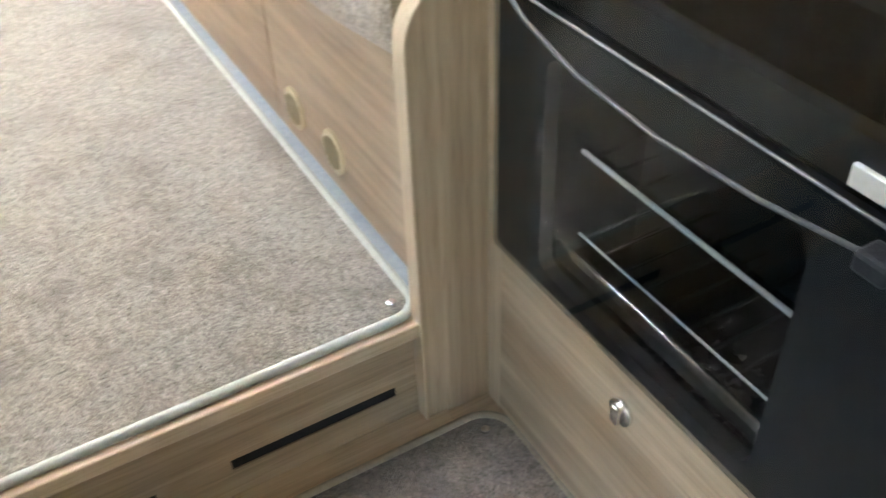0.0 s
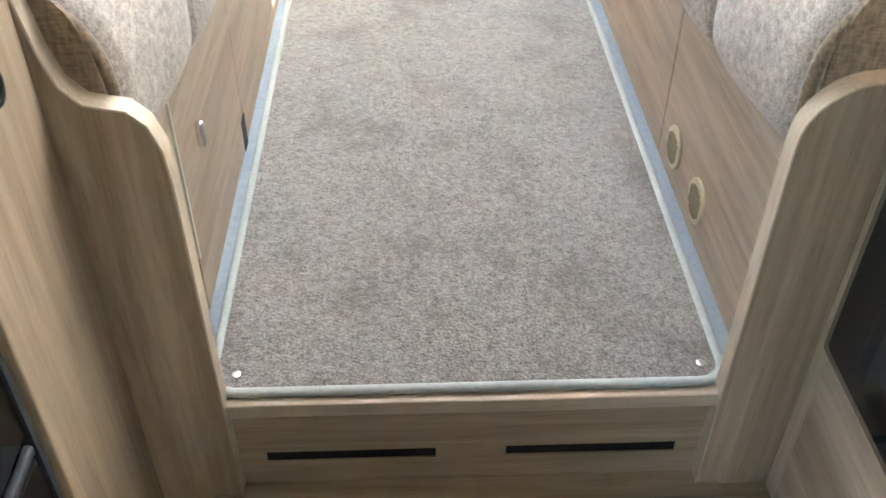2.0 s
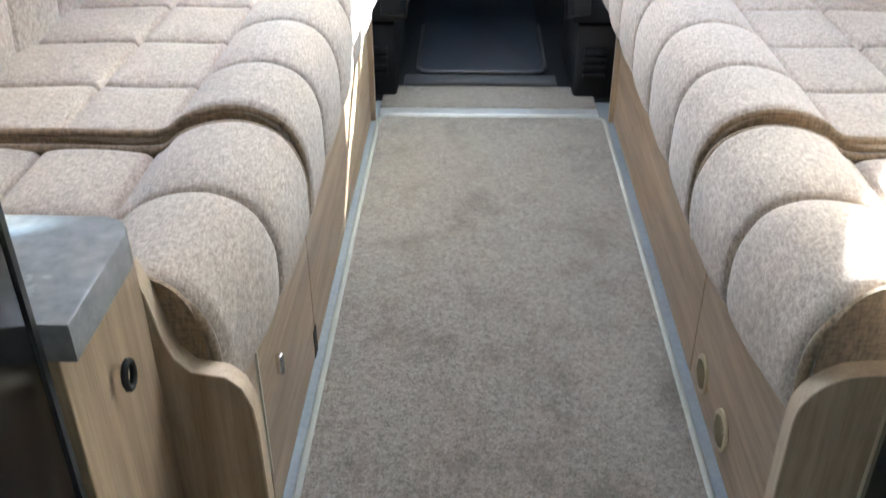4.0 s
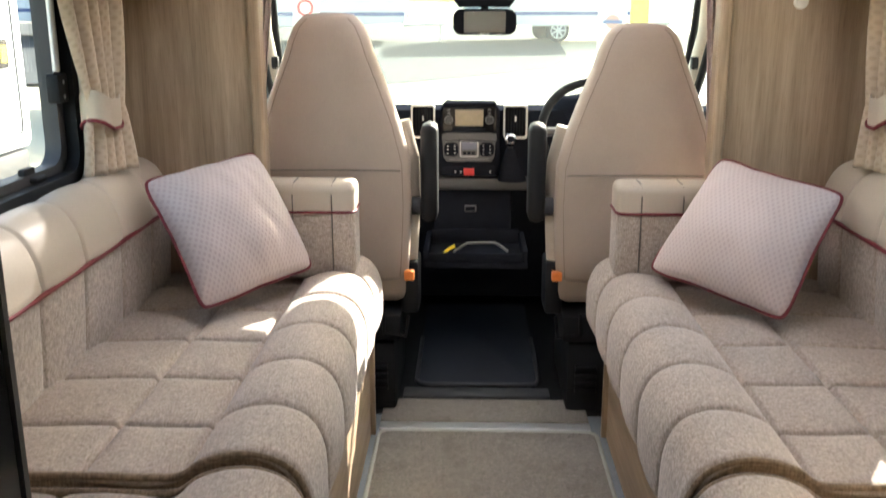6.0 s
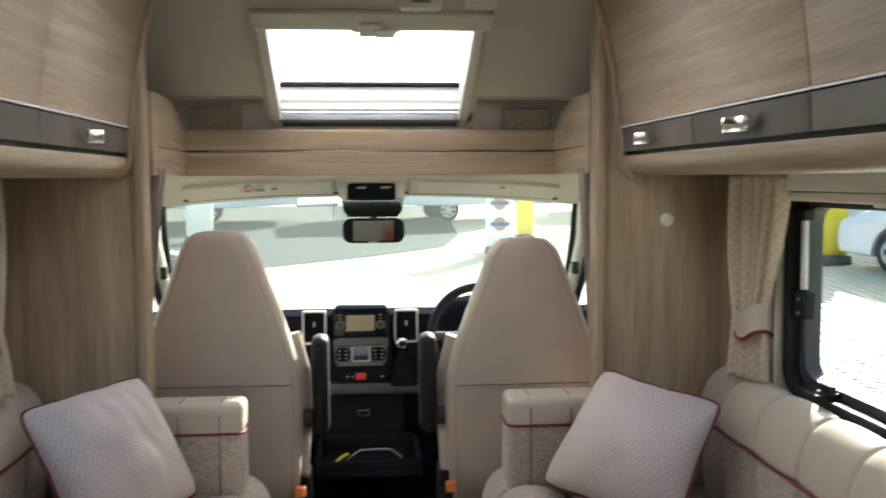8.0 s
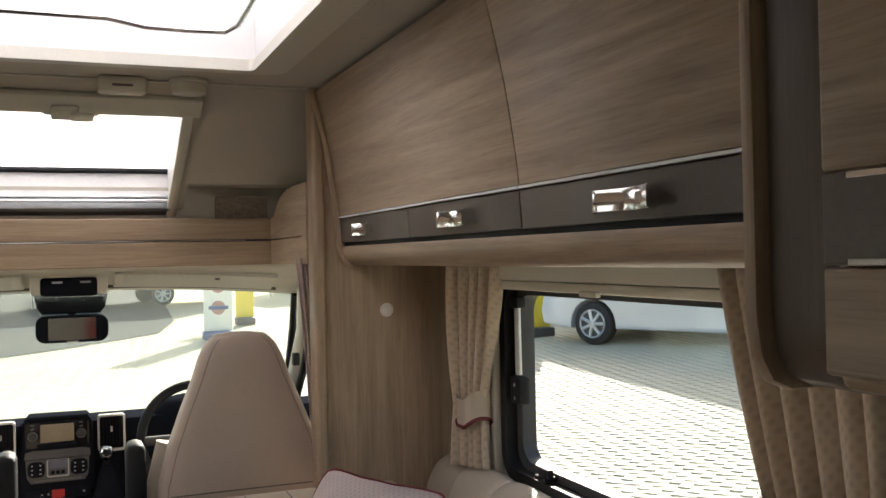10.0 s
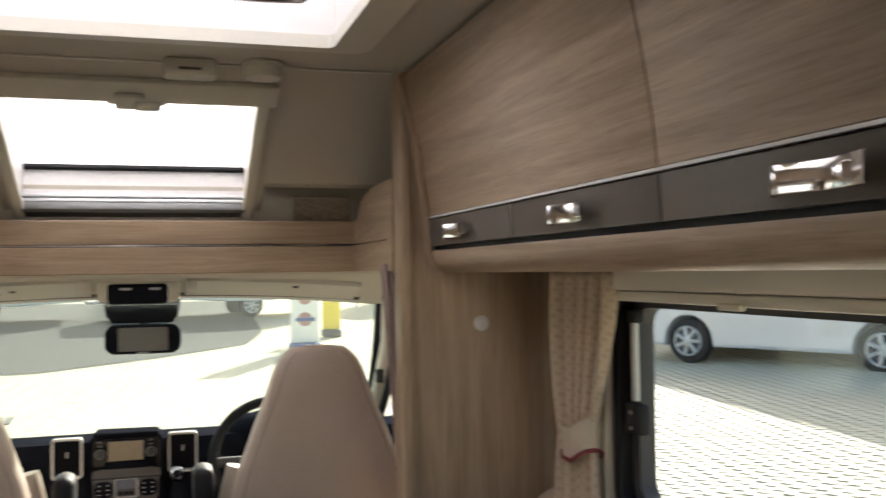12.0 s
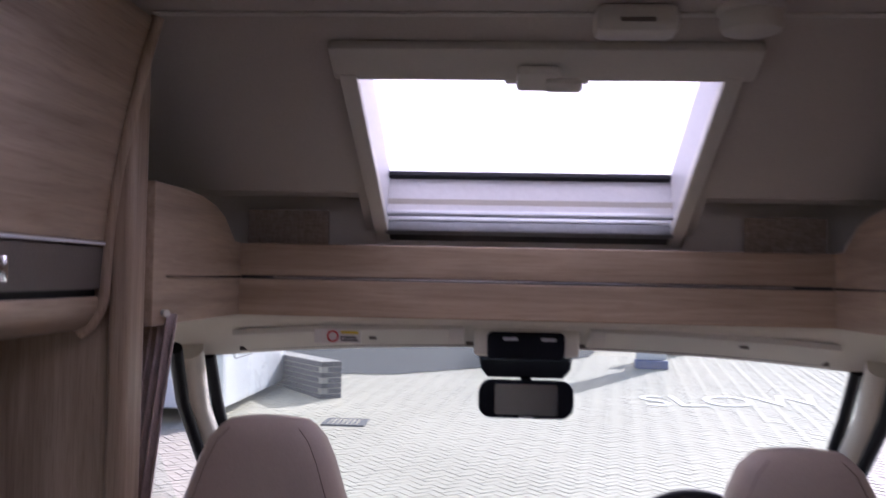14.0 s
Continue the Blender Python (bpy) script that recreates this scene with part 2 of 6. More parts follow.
SCREEN_GLASS = glass("windscreen_glass", (0.84, 0.92, 0.83), 0.35, 0.035)
MIRROR = mottled("mirror_silver", (0.9, 0.9, 0.9), (0.92, 0.92, 0.92), 2, 10, 0.02, 0.0, 1.0)
ASPHALT = mottled("asphalt", (0.045, 0.05, 0.052), (0.075, 0.08, 0.08), 0.5, 60, 0.95, 0.5, spec=0.1)
PAVER = mottled("paving_block", (0.38, 0.355, 0.26), (0.54, 0.51, 0.40), 0.6, 40, 0.72, 0.5, spec=0.5)
SAND = mottled("joint_sand", (0.38, 0.35, 0.26), (0.48, 0.45, 0.35), 0.8, 30, 0.9, 0.5, spec=0.3)
PANEL_GREY = mottled("grey_panel_plastic", (0.085, 0.085, 0.09), (0.12, 0.12, 0.125), 8, 200, 0.45, 0.1)
DASH = mottled("dashboard_plastic", (0.009, 0.010, 0.014), (0.018, 0.020, 0.027), 8, 400, 0.85, 0.4, spec=0.0)
VENT_RIM = mottled("tan_vent_plastic", (0.50, 0.43, 0.28), (0.58, 0.50, 0.34), 8, 100, 0.5, 0.0)
VENT_SLAT = mottled("vent_slat", (0.30, 0.255, 0.16), (0.38, 0.32, 0.21), 8, 100, 0.6, 0.0)
VAN_WHITE = mottled("white_bodywork", (0.66, 0.69, 0.73), (0.74, 0.77, 0.80), 1, 30, 0.25, 0.0, 0.0, 0.5)
CAR_SILVER = mottled("silver_bodywork", (0.48, 0.51, 0.56), (0.56, 0.59, 0.64), 1, 30, 0.3, 0.0, 0.3, 0.6)
TYRE = mottled("tyre_rubber", (0.015, 0.015, 0.016), (0.03, 0.03, 0.03), 10, 80, 0.85, 0.4)
YELLOW = mottled("yellow_banner", (0.72, 0.55, 0.03), (0.80, 0.62, 0.05), 3, 40, 0.6, 0.1)
BLUE = mottled("blue_paint", (0.05, 0.08, 0.22), (0.07, 0.11, 0.28), 3, 40, 0.5, 0.1)
DARK_BRICK = mottled("dark_brick", (0.045, 0.045, 0.055), (0.10, 0.095, 0.10), 6, 60, 0.8, 0.5)
MORTAR = mottled("pale_mortar", (0.24, 0.23, 0.21), (0.32, 0.31, 0.285), 6, 60, 0.9, 0.5)
ROAD_PAINT = mottled("road_paint", (0.68, 0.67, 0.63), (0.82, 0.81, 0.77), 5, 40, 0.7, 0.2, spec=0.5)


# ---- building helpers ----
def box(bm, x0, x1, y0, y1, z0, z1, bevel=0.0, segments=2):
    made = bmesh.ops.create_cube(bm, size=1.0)["verts"]
    bmesh.ops.transform(bm, matrix=Matrix.Translation(((x0 + x1) / 2, (y0 + y1) / 2, (z0 + z1) / 2)) @ Matrix.Diagonal((abs(x1 - x0), abs(y1 - y0), abs(z1 - z0), 1)), verts=made)
    if bevel:
        edges = list({e for v in made for e in v.link_edges})
        bmesh.ops.bevel(bm, geom=edges, offset=bevel, segments=segments, affect="EDGES", profile=0.5)
    return bm


def boxes(*rows, bevel=0.0):
    bm = bmesh.new()
    for r in rows:
        box(bm, *r, bevel=bevel)
    return bm


def prism(bm, outline, axis, a, b, bevel=0.0):
    """An outline in the two other axes (in x, y, z order), drawn out along one axis from a to b."""
    def place(p, v):
        c = list(p)
        c.insert(axis, v)
        return c
    low = [bm.verts.new(place(p, a)) for p in outline]
    high = [bm.verts.new(place(p, b)) for p in outline]
    faces = [bm.faces.new(low[::-1]), bm.faces.new(high)]
    n = len(outline)
    for i in range(n):
        faces.append(bm.faces.new((low[i], low[(i + 1) % n], high[(i + 1) % n], high[i])))
    bmesh.ops.recalc_face_normals(bm, faces=faces)
    if bevel:
        edges = list(set(faces[0].edges) | set(faces[1].edges))
        bmesh.ops.bevel(bm, geom=edges, offset=bevel, segments=2, affect="EDGES", profile=0.5)
    return bm


def tube(bm, points, radius, sides=8, closed=False):
    pts = [Vector(p) for p in points]
    rings, n = [], len(pts)
    side = None
    for i, p in enumerate(pts):
        a = pts[(i - 1) % n] if closed or i > 0 else p
        b = pts[(i + 1) % n] if closed or i < n - 1 else p
        d = (b - a).normalized()
        if side is None:
            side = d.orthogonal().normalized()
        side = (side - d * side.dot(d)).normalized()
        up = d.cross(side)
        rings.append([bm.verts.new(p + radius * (math.cos(k * math.tau / sides) * side + math.sin(k * math.tau / sides) * up)) for k in range(sides)])
    for i in range(n if closed else n - 1):
        r, s = rings[i], rings[(i + 1) % n]
        if closed and i == n - 1:
            shift = min(range(sides), key=lambda k: (s[k].co - r[0].co).length)
            s = s[shift:] + s[:shift]
        for k in range(sides):
            bm.faces.new((r[k], r[(k + 1) % sides], s[(k + 1) % sides], s[k]))
    if not closed:
        bm.faces.new(rings[0][::-1])
        bm.faces.new(rings[-1])
    bmesh.ops.recalc_face_normals(bm, faces=bm.faces)
    return bm


def disc(bm, centre, normal, radius, depth, sides=24, bevel=0.0):
    """A round slab whose far face lies at centre."""
    n = Vector(normal).normalized()
    m = Matrix.Translation(Vector(centre) - n * depth / 2) @ n.to_track_quat("Z", "Y").to_matrix().to_4x4()
    made = bmesh.ops.create_cone(bm, cap_ends=True, segments=sides, radius1=radius, radius2=radius, depth=depth, matrix=m)["verts"]
    if bevel:
        rim = [e for e in {e for v in made for e in v.link_edges} if any(len(f.verts) > 4 for f in e.link_faces)]
        bmesh.ops.bevel(bm, geom=rim, offset=bevel, segments=2, affect="EDGES", profile=0.5)
    return bm


def rounded(x0, x1, y0, y1, r, n=6):
    """The outline of a rectangle with rounded corners."""
    pts = []
    for cx, cy, a0 in ((x1 - r, y1 - r, 0), (x0 + r, y1 - r, 90), (x0 + r, y0 + r, 180), (x1 - r, y0 + r, 270)):
        for k in range(n + 1):
            a = radians(a0 + 90 * k / n)
            pts.append((cx + r * math.cos(a), cy + r * math.sin(a)))
    return pts


def ring(bm, outer, inner, axis, a, b):
    """A frame between two outlines of equal count, from a to b along the axis."""
    def place(p, v):
        c = list(p)
        c.insert(axis, v)
        return c
    n = len(outer)
    sets = [[bm.verts.new(place(p, v)) for p in line] for line in (outer, inner) for v in (a, b)]
    oa, ob_, ia, ib = sets
    for i in range(n):
        j = (i + 1) % n
        for q in ((oa[i], oa[j], ob_[j], ob_[i]), (ia[j], ia[i], ib[i], ib[j]), (oa[j], oa[i], ia[i], ia[j]), (ob_[i], ob_[j], ib[j], ib[i])):
            bm.faces.new(q)
    bmesh.ops.recalc_face_normals(bm, faces=bm.faces)
    return bm


def mesh_of(name, bm, mat, smooth=None):
    me = bpy.data.meshes.new(name)
    bm.to_mesh(me)
    bm.free()
    me.materials.append(mat)
    if smooth is not None:
        me.shade_smooth()
        me.set_sharp_from_angle(angle=radians(smooth))
    return me


def part(name, bm, mat, parent, label="", smooth=None):
    ob = new(name, mesh_of(name, bm, mat, smooth))
    ob.parent = parent
    return tagged(ob, label)


def thing(name, label, category, group="", kind=""):
    ob = new(name)
    ob.empty_display_size = 0.1
    return tagged(ob, label, category, group, kind)


def solid(name, bm, mat, label, category="", group="", kind="", smooth=None):
    return tagged(new(name, mesh_of(name, bm, mat, smooth)), label, category, group, kind)


def structure(name, bm, mat, label, smooth=None):
    return solid(name, bm, mat, label, kind="structure", smooth=smooth)


def padded(profile, y0, y1, groove, steps_s=70, steps_y=120, end=0.025, flip=1.0):
    """Upholstery: an open profile in x and z, drawn out along y, pressed in by groove(s, y) with s along the profile in metres, its ends rounded."""
    pts = [Vector((x, z)) for x, z in profile]
    lens = [0.0]
    for a, b in zip(pts, pts[1:]):
        lens.append(lens[-1] + (b - a).length)
    total = lens[-1]

    def point(s):
        s = min(max(s, 0), total)
        k = max(i for i in range(len(lens)) if lens[i] <= s + 1e-9)
        k = min(k, len(pts) - 2)
        t = (s - lens[k]) / (lens[k + 1] - lens[k])
        p = [pts[max(0, min(len(pts) - 1, k + j))] for j in (-1, 0, 1, 2)]
        return 0.5 * (2 * p[1] + (p[2] - p[0]) * t + (2 * p[0] - 5 * p[1] + 4 * p[2] - p[3]) * t * t + (3 * p[1] - p[0] - 3 * p[2] + p[3]) * t ** 3)

    samples = [total * i / steps_s for i in range(steps_s + 1)]
    curve = [point(s) for s in samples]
    top = max(range(len(curve)), key=lambda i: curve[i].y)
    d = curve[min(top + 1, steps_s)] - curve[max(top - 1, 0)]
    turn = 1.0 if d.x > 0 else -1.0
    ys = sorted({y0 + (y1 - y0) * j / steps_y for j in range(steps_y + 1)} | {y0 + end * f for f in (0.05, 0.2, 0.5)} | {y1 - end * f for f in (0.05, 0.2, 0.5)})
    bm = bmesh.new()
    rows = []
    for y in ys:
        e = min(y - y0, y1 - y)
        inset = end * (1 - math.sqrt(max(0, 1 - (1 - e / end) ** 2))) if e < end else 0.0
        row = []
        for i, s in enumerate(samples):
            d = curve[min(i + 1, steps_s)] - curve[max(i - 1, 0)]
            n = turn * Vector((-d.y, d.x)).normalized()
            wave = 0.0016 * noise.noise(Vector((s * 9, y * 9, y0 * 7 + flip)))
            p = curve[i] - n * (groove(s, y) + inset - wave)
            row.append(bm.verts.new((flip * p.x, y, p.y)))
        rows.append(row)
    for a, b in zip(rows, rows[1:]):
        for i in range(steps_s):
            bm.faces.new((a[i], a[i + 1], b[i + 1], b[i]))
        bm.faces.new((a[0], b[0], b[-1], a[-1]))
    bm.faces.new(rows[0])
    bm.faces.new(rows[-1])
    bmesh.ops.recalc_face_normals(bm, faces=bm.faces)
    return bm


# ---- the coach's shell ----
WALL, CEIL, BULK = 1.055, 1.94, 1.70       # inner faces of the side walls, the ceiling, the bulkhead to the cab
KITCHEN = -0.19                            # the kitchen floor, a step below the lounge
CX = -0.016                                # middle of the cab opening

structure("floor", boxes((-1.1, 1.1, 0.03, 3.3, -0.06, 0.0)), VINYL, "grey vinyl lounge floor")
structure("floor_kitchen", boxes((-1.1, 1.1, -2.6, 0.05, KITCHEN - 0.06, KITCHEN)), OAK_X, "oak-effect kitchen floor, one step down")

WIN_Y0, WIN_Y1, WIN_Z0, WIN_Z1 = 0.22, 1.40, 0.885, 1.40
KW = (-1.75, -1.35, -0.12, 1.45)             # unseen side-door opening behind the first stand, added to light the kitchen low down
for sign, name in ((-1, "wall_left"), (1, "wall_right")):
    a, b = sorted((sign * WALL, sign * (WALL + 0.035)))
    rows = [(a, b, WIN_Y1, 1.76, -0.3, CEIL), (a, b, WIN_Y0, WIN_Y1, -0.3, WIN_Z0), (a, b, WIN_Y0, WIN_Y1, WIN_Z1, CEIL)]
    if sign < 0:
        rows += [(a, b, -2.6, KW[0], -0.3, CEIL), (a, b, KW[1], WIN_Y0, -0.3, CEIL), (a, b, KW[0], KW[1], -0.3, KW[2]), (a, b, KW[0], KW[1], KW[3], CEIL)]
    else:
        rows += [(a, b, -2.6, WIN_Y0, -0.3, CEIL)]
    structure(name, boxes(*rows), CREAM, "cream side wall of the coach with its openings")
structure("wall_rear", boxes((-1.09, 1.09, -2.64, -2.6, -0.3, CEIL)), CREAM, "plain cream rear wall")

HX0, HX1, HY0, HY1 = -0.425, 0.405, 0.62, 1.385
structure("ceiling", boxes((-1.09, HX0, -2.6, BULK, CEIL, CEIL + 0.04), (HX1, 1.09, -2.6, BULK, CEIL, CEIL + 0.04), (HX0, HX1, -2.6, -2.3, CEIL, CEIL + 0.04), (HX0, -0.13, -2.3, -1.9, CEIL, CEIL + 0.04), (0.13, HX1, -2.3, -1.9, CEIL, CEIL + 0.04), (HX0, HX1, -1.9, HY0, CEIL, CEIL + 0.04), (HX0, HX1, HY1, BULK, CEIL, CEIL + 0.04)), HEADLINING, "pale headlining of the lounge")

# sloping ceiling over the cab, with the opening of its skylight
SLOPE = math.atan(0.497)
SLOPE_M = Matrix.Translation((0, BULK, CEIL + 0.006)) @ Matrix.Rotation(-SLOPE, 4, "X")
SX0, SX1, SV0, SV1 = -0.334, 0.292, 0.150, 0.67
bm = boxes((-1.06, SX0 - 0.04, 0, 0.53, 0, 0.04), (SX1 + 0.04, 1.06, 0, 0.53, 0, 0.04), (SX0 - 0.04, SX0, 0, 0.84, 0, 0.04), (SX1, SX1 + 0.04, 0, 0.84, 0, 0.04), (SX0, SX1, 0, SV0, 0, 0.04), (SX0, SX1, SV1, 0.84, 0, 0.04))
bm.transform(SLOPE_M)
structure("ceiling_slope", bm, HEADLINING, "sloping pale headlining above the cab")
structure("recess_lining", boxes((-1.06, SX0 - 0.04, 2.178, 2.50, 1.709, 1.73), (SX1 + 0.04, 1.06, 2.178, 2.50, 1.709, 1.73), (-1.06, 1.06, 2.32, 2.35, 1.50, 1.709)), HEADLINING, "recess behind the overcab shelf")
structure("ceiling_seam", boxes((-0.62, 0.6, BULK - 0.02, BULK - 0.002, CEIL - 0.004, CEIL - 0.001)), CREAM, "thin joint strip across the ceiling")

# oak bulkhead panels to both sides of the cab opening
for sign, name in ((-1, "bulkhead_left"), (1, "bulkhead_right")):
    inner = 0.655 if sign < 0 else 0.620
    a, b = sorted((sign * inner, sign * WALL))
    structure(name, boxes((a, b, BULK, BULK + 0.03, 0.0, CEIL), bevel=0.004), OAK_Z, "upright oak panel between lounge and cab")
    # rounded upright post on its edge
    bm = bmesh.new()
    prism(bm, rounded(*sorted((sign * (inner - 0.012), sign * (inner + 0.022))), BULK - 0.022, BULK + 0.05, 0.012), 2, 0.0, CEIL)
    structure("post_" + ("left" if sign < 0 else "right"), bm, OAK_Z, "rounded oak post at the edge of the cab opening", smooth=40)

# outer skin over the cab
structure("cab_side_upper", boxes((-1.07, -1.04, BULK + 0.03, 2.6, 1.3, 1.98), (1.04, 1.07, BULK + 0.03, 2.6, 1.3, 1.98)), CREAM, "side skin above the cab doors")
structure("cab_roof_front", prism(bmesh.new(), [(2.42, 1.66), (2.47, 1.68), (2.56, 1.50), (2.52, 1.455)], 0, -1.06, 1.06), CREAM, "front edge of the cab roof")

# ---- overcab shelf ----
shelf = thing("overcab_shelf", "light oak shelf over the cab with a lip and side cheeks", "shelf")
shelf.location = (0, 0.016, -0.022)
part("fascia", boxes((-0.644, 0.610, 2.222, 2.25, 1.556, 1.625), bevel=0.003), OAK_X, shelf)
part("lower_rail", boxes((-0.640, 0.612, 2.218, 2.25, 1.472, 1.549), bevel=0.003), OAK_X, shelf)
part("shadow_gap", boxes((-0.640, 0.612, 2.232, 2.25, 1.548, 1.557)), CHARCOAL, shelf)
bm = bmesh.new()
box(bm, -0.56, 0.52, 2.2195, 2.224, 1.551, 1.5545, 0.0008)
part("trim_strip", bm, CHROME, shelf, "thin bright metal trim")
part("board", boxes((-0.640, 0.612, 2.25, 2.46, 1.545, 1.56)), OAK_X, shelf)
for sign in (-1, 1):
    x = -0.632 if sign < 0 else 0.604
    outline = [(1.73, 1.472), (2.25, 1.472), (2.25, 1.624), (2.18, 1.627), (2.15, 1.646), (2.11, 1.672), (2.05, 1.69), (1.97, 1.702), (1.88, 1.706), (1.73, 1.706)]
    xa, xb = (x - 0.02, x) if sign < 0 else (x, x + 0.02)
    part("cheek", prism(bmesh.new(), outline, 0, xa, xb, 0.002), OAK_Y, shelf)
    part("cheek_trim", boxes((x - 0.001 if sign < 0 else x - 0.003, x + 0.003 if sign < 0 else x + 0.001, 1.78, 2.215, 1.5505, 1.5545)), CHROME, shelf, "thin bright metal trim")
    xa, xb = ((-0.63, -0.452) if sign < 0 else (0.43, 0.602))
    part("pocket_panel", boxes((xa, xb, 2.262, 2.274, 1.56, 1.70), bevel=0.004), POCKET_CLOTH, shelf, "low taupe cloth pocket panel")

# ---- cab skylight in the slope ----
light_1 = thing("cab_skylight", "large tilted skylight over the cab with a cream frame", "skylight", kind="structure")


def slope_part(name, mat, *rows, bevel=0.004, label="", parent=light_1):
    bm = boxes(*rows, bevel=bevel)
    bm.transform(SLOPE_M)
    return part(name, bm, mat, parent, label, smooth=40)


slope_part("side_rail", CREAM, (SX0 - 0.018, SX0 + 0.012, SV0 - 0.02, SV1 + 0.06, -0.022, 0.002))
slope_part("side_rail", CREAM, (SX1 - 0.014, SX1 + 0.016, SV0 - 0.02, SV1 + 0.06, -0.022, 0.002))
slope_part("blind_cassette", CREAM, (SX0 - 0.028, SX1 + 0.036, SV0 - 0.085, SV0 - 0.004, -0.02, 0.0), bevel=0.006)
slope_part("bottom_rail", DARK_SILVER, (SX0, SX1, SV1 - 0.02, SV1 + 0.002, -0.022, 0.002))
slope_part("bottom_rail", CHARCOAL, (SX0, SX1, SV1 + 0.004, SV1 + 0.05, -0.018, -0.002), label="dark rubber rail")
slope_part("reveal", GREY_REVEAL, (SX0 - 0.02, SX0 + 0.004, SV0, SV1, 0.003, 0.135), bevel=0)
slope_part("reveal", GREY_REVEAL, (SX1 - 0.004, SX1 + 0.02, SV0, SV1, 0.003, 0.135), bevel=0)
slope_part("reveal", GREY_REVEAL, (SX0 + 0.004, SX1 - 0.004, SV1 - 0.004, SV1 + 0.02, 0.003, 0.135), bevel=0)
slope_part("reveal", GREY_REVEAL, (SX0 + 0.004, SX1 - 0.004, SV0 - 0.02, SV0 + 0.004, 0.003, 0.135), bevel=0)
slope_part("blind_slat", SILVER, (SX0 + 0.002, SX1 - 0.002, SV1 - 0.018, SV1 - 0.004, 0.004, 0.016), label="folded pleated blind")
slope_part("blind_slat", SILVER, (SX0 + 0.002, SX1 - 0.002, SV1 - 0.018, SV1 - 0.004, 0.02, 0.032), label="folded pleated blind")
slope_part("seal", BLACK, (SX0 + 0.001, SX1 - 0.001, SV1 - 0.02, SV1 - 0.001, 0.118, 0.13), bevel=0.002, label="black rubber seal")
pane = slope_part("pane", ACRYLIC, (SX0 - 0.01, SX1 + 0.01, SV0 - 0.01, SV1 + 0.01, 0.136, 0.141), bevel=0)
slope_part("latch", CREAM, (-0.058, 0.012, SV0 - 0.052, SV0 - 0.002, -0.040, -0.022), (-0.012, 0.048, SV0 - 0.040, SV0 - 0.014, -0.052, -0.036), (-0.078, 0.062, SV0 - 0.020, SV0 + 0.006, -0.020, -0.006), bevel=0.0065, label="cream turning latch")

# ---- roof hatch over the lounge ----
hatch = thing("roof_hatch", "large roof hatch with a moulded cream frame and wire handle", "roof hatch", kind="structure")
bm = bmesh.new()
ring(bm, rounded(HX0 - 0.075, HX1 + 0.075, HY0 - 0.075, HY1 + 0.06, 0.05), rounded(HX0 + 0.01, HX1 - 0.01, HY0 + 0.01, HY1 - 0.012, 0.02), 2, CEIL - 0.018, CEIL + 0.002)
part("frame", bm, CREAM, hatch, smooth=30)
bm = bmesh.new()
ring(bm, rounded(HX0 - 0.03, HX1 + 0.03, HY0 - 0.03, HY1 + 0.025, 0.03), rounded(HX0 + 0.012, HX1 - 0.012, HY0 + 0.012, HY1 - 0.014, 0.02), 2, CEIL - 0.026, CEIL - 0.017)
part("inner_lip", bm, CREAM, hatch, smooth=30)
part("reveal", boxes((HX0 - 0.02, HX0 + 0.005, HY0, HY1, CEIL + 0.003, CEIL + 0.12), (HX1 - 0.005, HX1 + 0.02, HY0, HY1, CEIL + 0.003, CEIL + 0.12), (HX0 + 0.005, HX1 - 0.005, HY0 - 0.02, HY0 + 0.005, CEIL + 0.003, CEIL + 0.12), (HX0 + 0.005, HX1 - 0.005, HY1 - 0.005, HY1 + 0.02, CEIL + 0.003, CEIL + 0.12)), WHITE, hatch)
pane = part("pane", boxes((HX0 - 0.02, HX1 + 0.02, HY0 - 0.02, HY1 + 0.02, CEIL + 0.12, CEIL + 0.126)), glass("hatch_glass", (0.90, 0.88, 0.94), 1.0, 0.6), hatch, "frosted acrylic pane")
pane.visible_shadow = False
bm = bmesh.new()
tube(bm, [(-0.33, 0.72, CEIL + 0.06), (-0.33, 1.16, CEIL + 0.045), (-0.30, 1.20, CEIL + 0.04), (-0.22, 1.22, CEIL + 0.04), (-0.10, 1.22, CEIL + 0.04), (0.06, 1.22, CEIL + 0.04), (0.14, 1.255, CEIL + 0.035), (0.24, 1.26, CEIL + 0.035), (0.31, 1.25, CEIL + 0.035), (0.33, 1.20, CEIL + 0.04), (0.33, 0.72, CEIL + 0.06)], 0.007, 10)
part("wire_handle", bm, CHROME, hatch, "bent bright metal bar", smooth=60)

# unseen roof light, added to brighten the rear wall in the mirror
fill_light = thing("added_roof_light", "unseen frosted roof light, added to brighten the kitchen's rear wall", "roof light", kind="structure")
part("frame", ring(bmesh.new(), rounded(-0.17, 0.17, -2.34, -1.86, 0.03), rounded(-0.12, 0.12, -2.29, -1.91, 0.02), 2, CEIL - 0.015, CEIL - 0.001), CREAM, fill_light, smooth=30)
part("pane", boxes((-0.14, 0.14, -2.31, -1.89, CEIL + 0.06, CEIL + 0.064)), glass("fill_light_acrylic", (0.92, 0.92, 0.93), 1.0, 0.6), fill_light, "frosted acrylic pane").visible_shadow = False

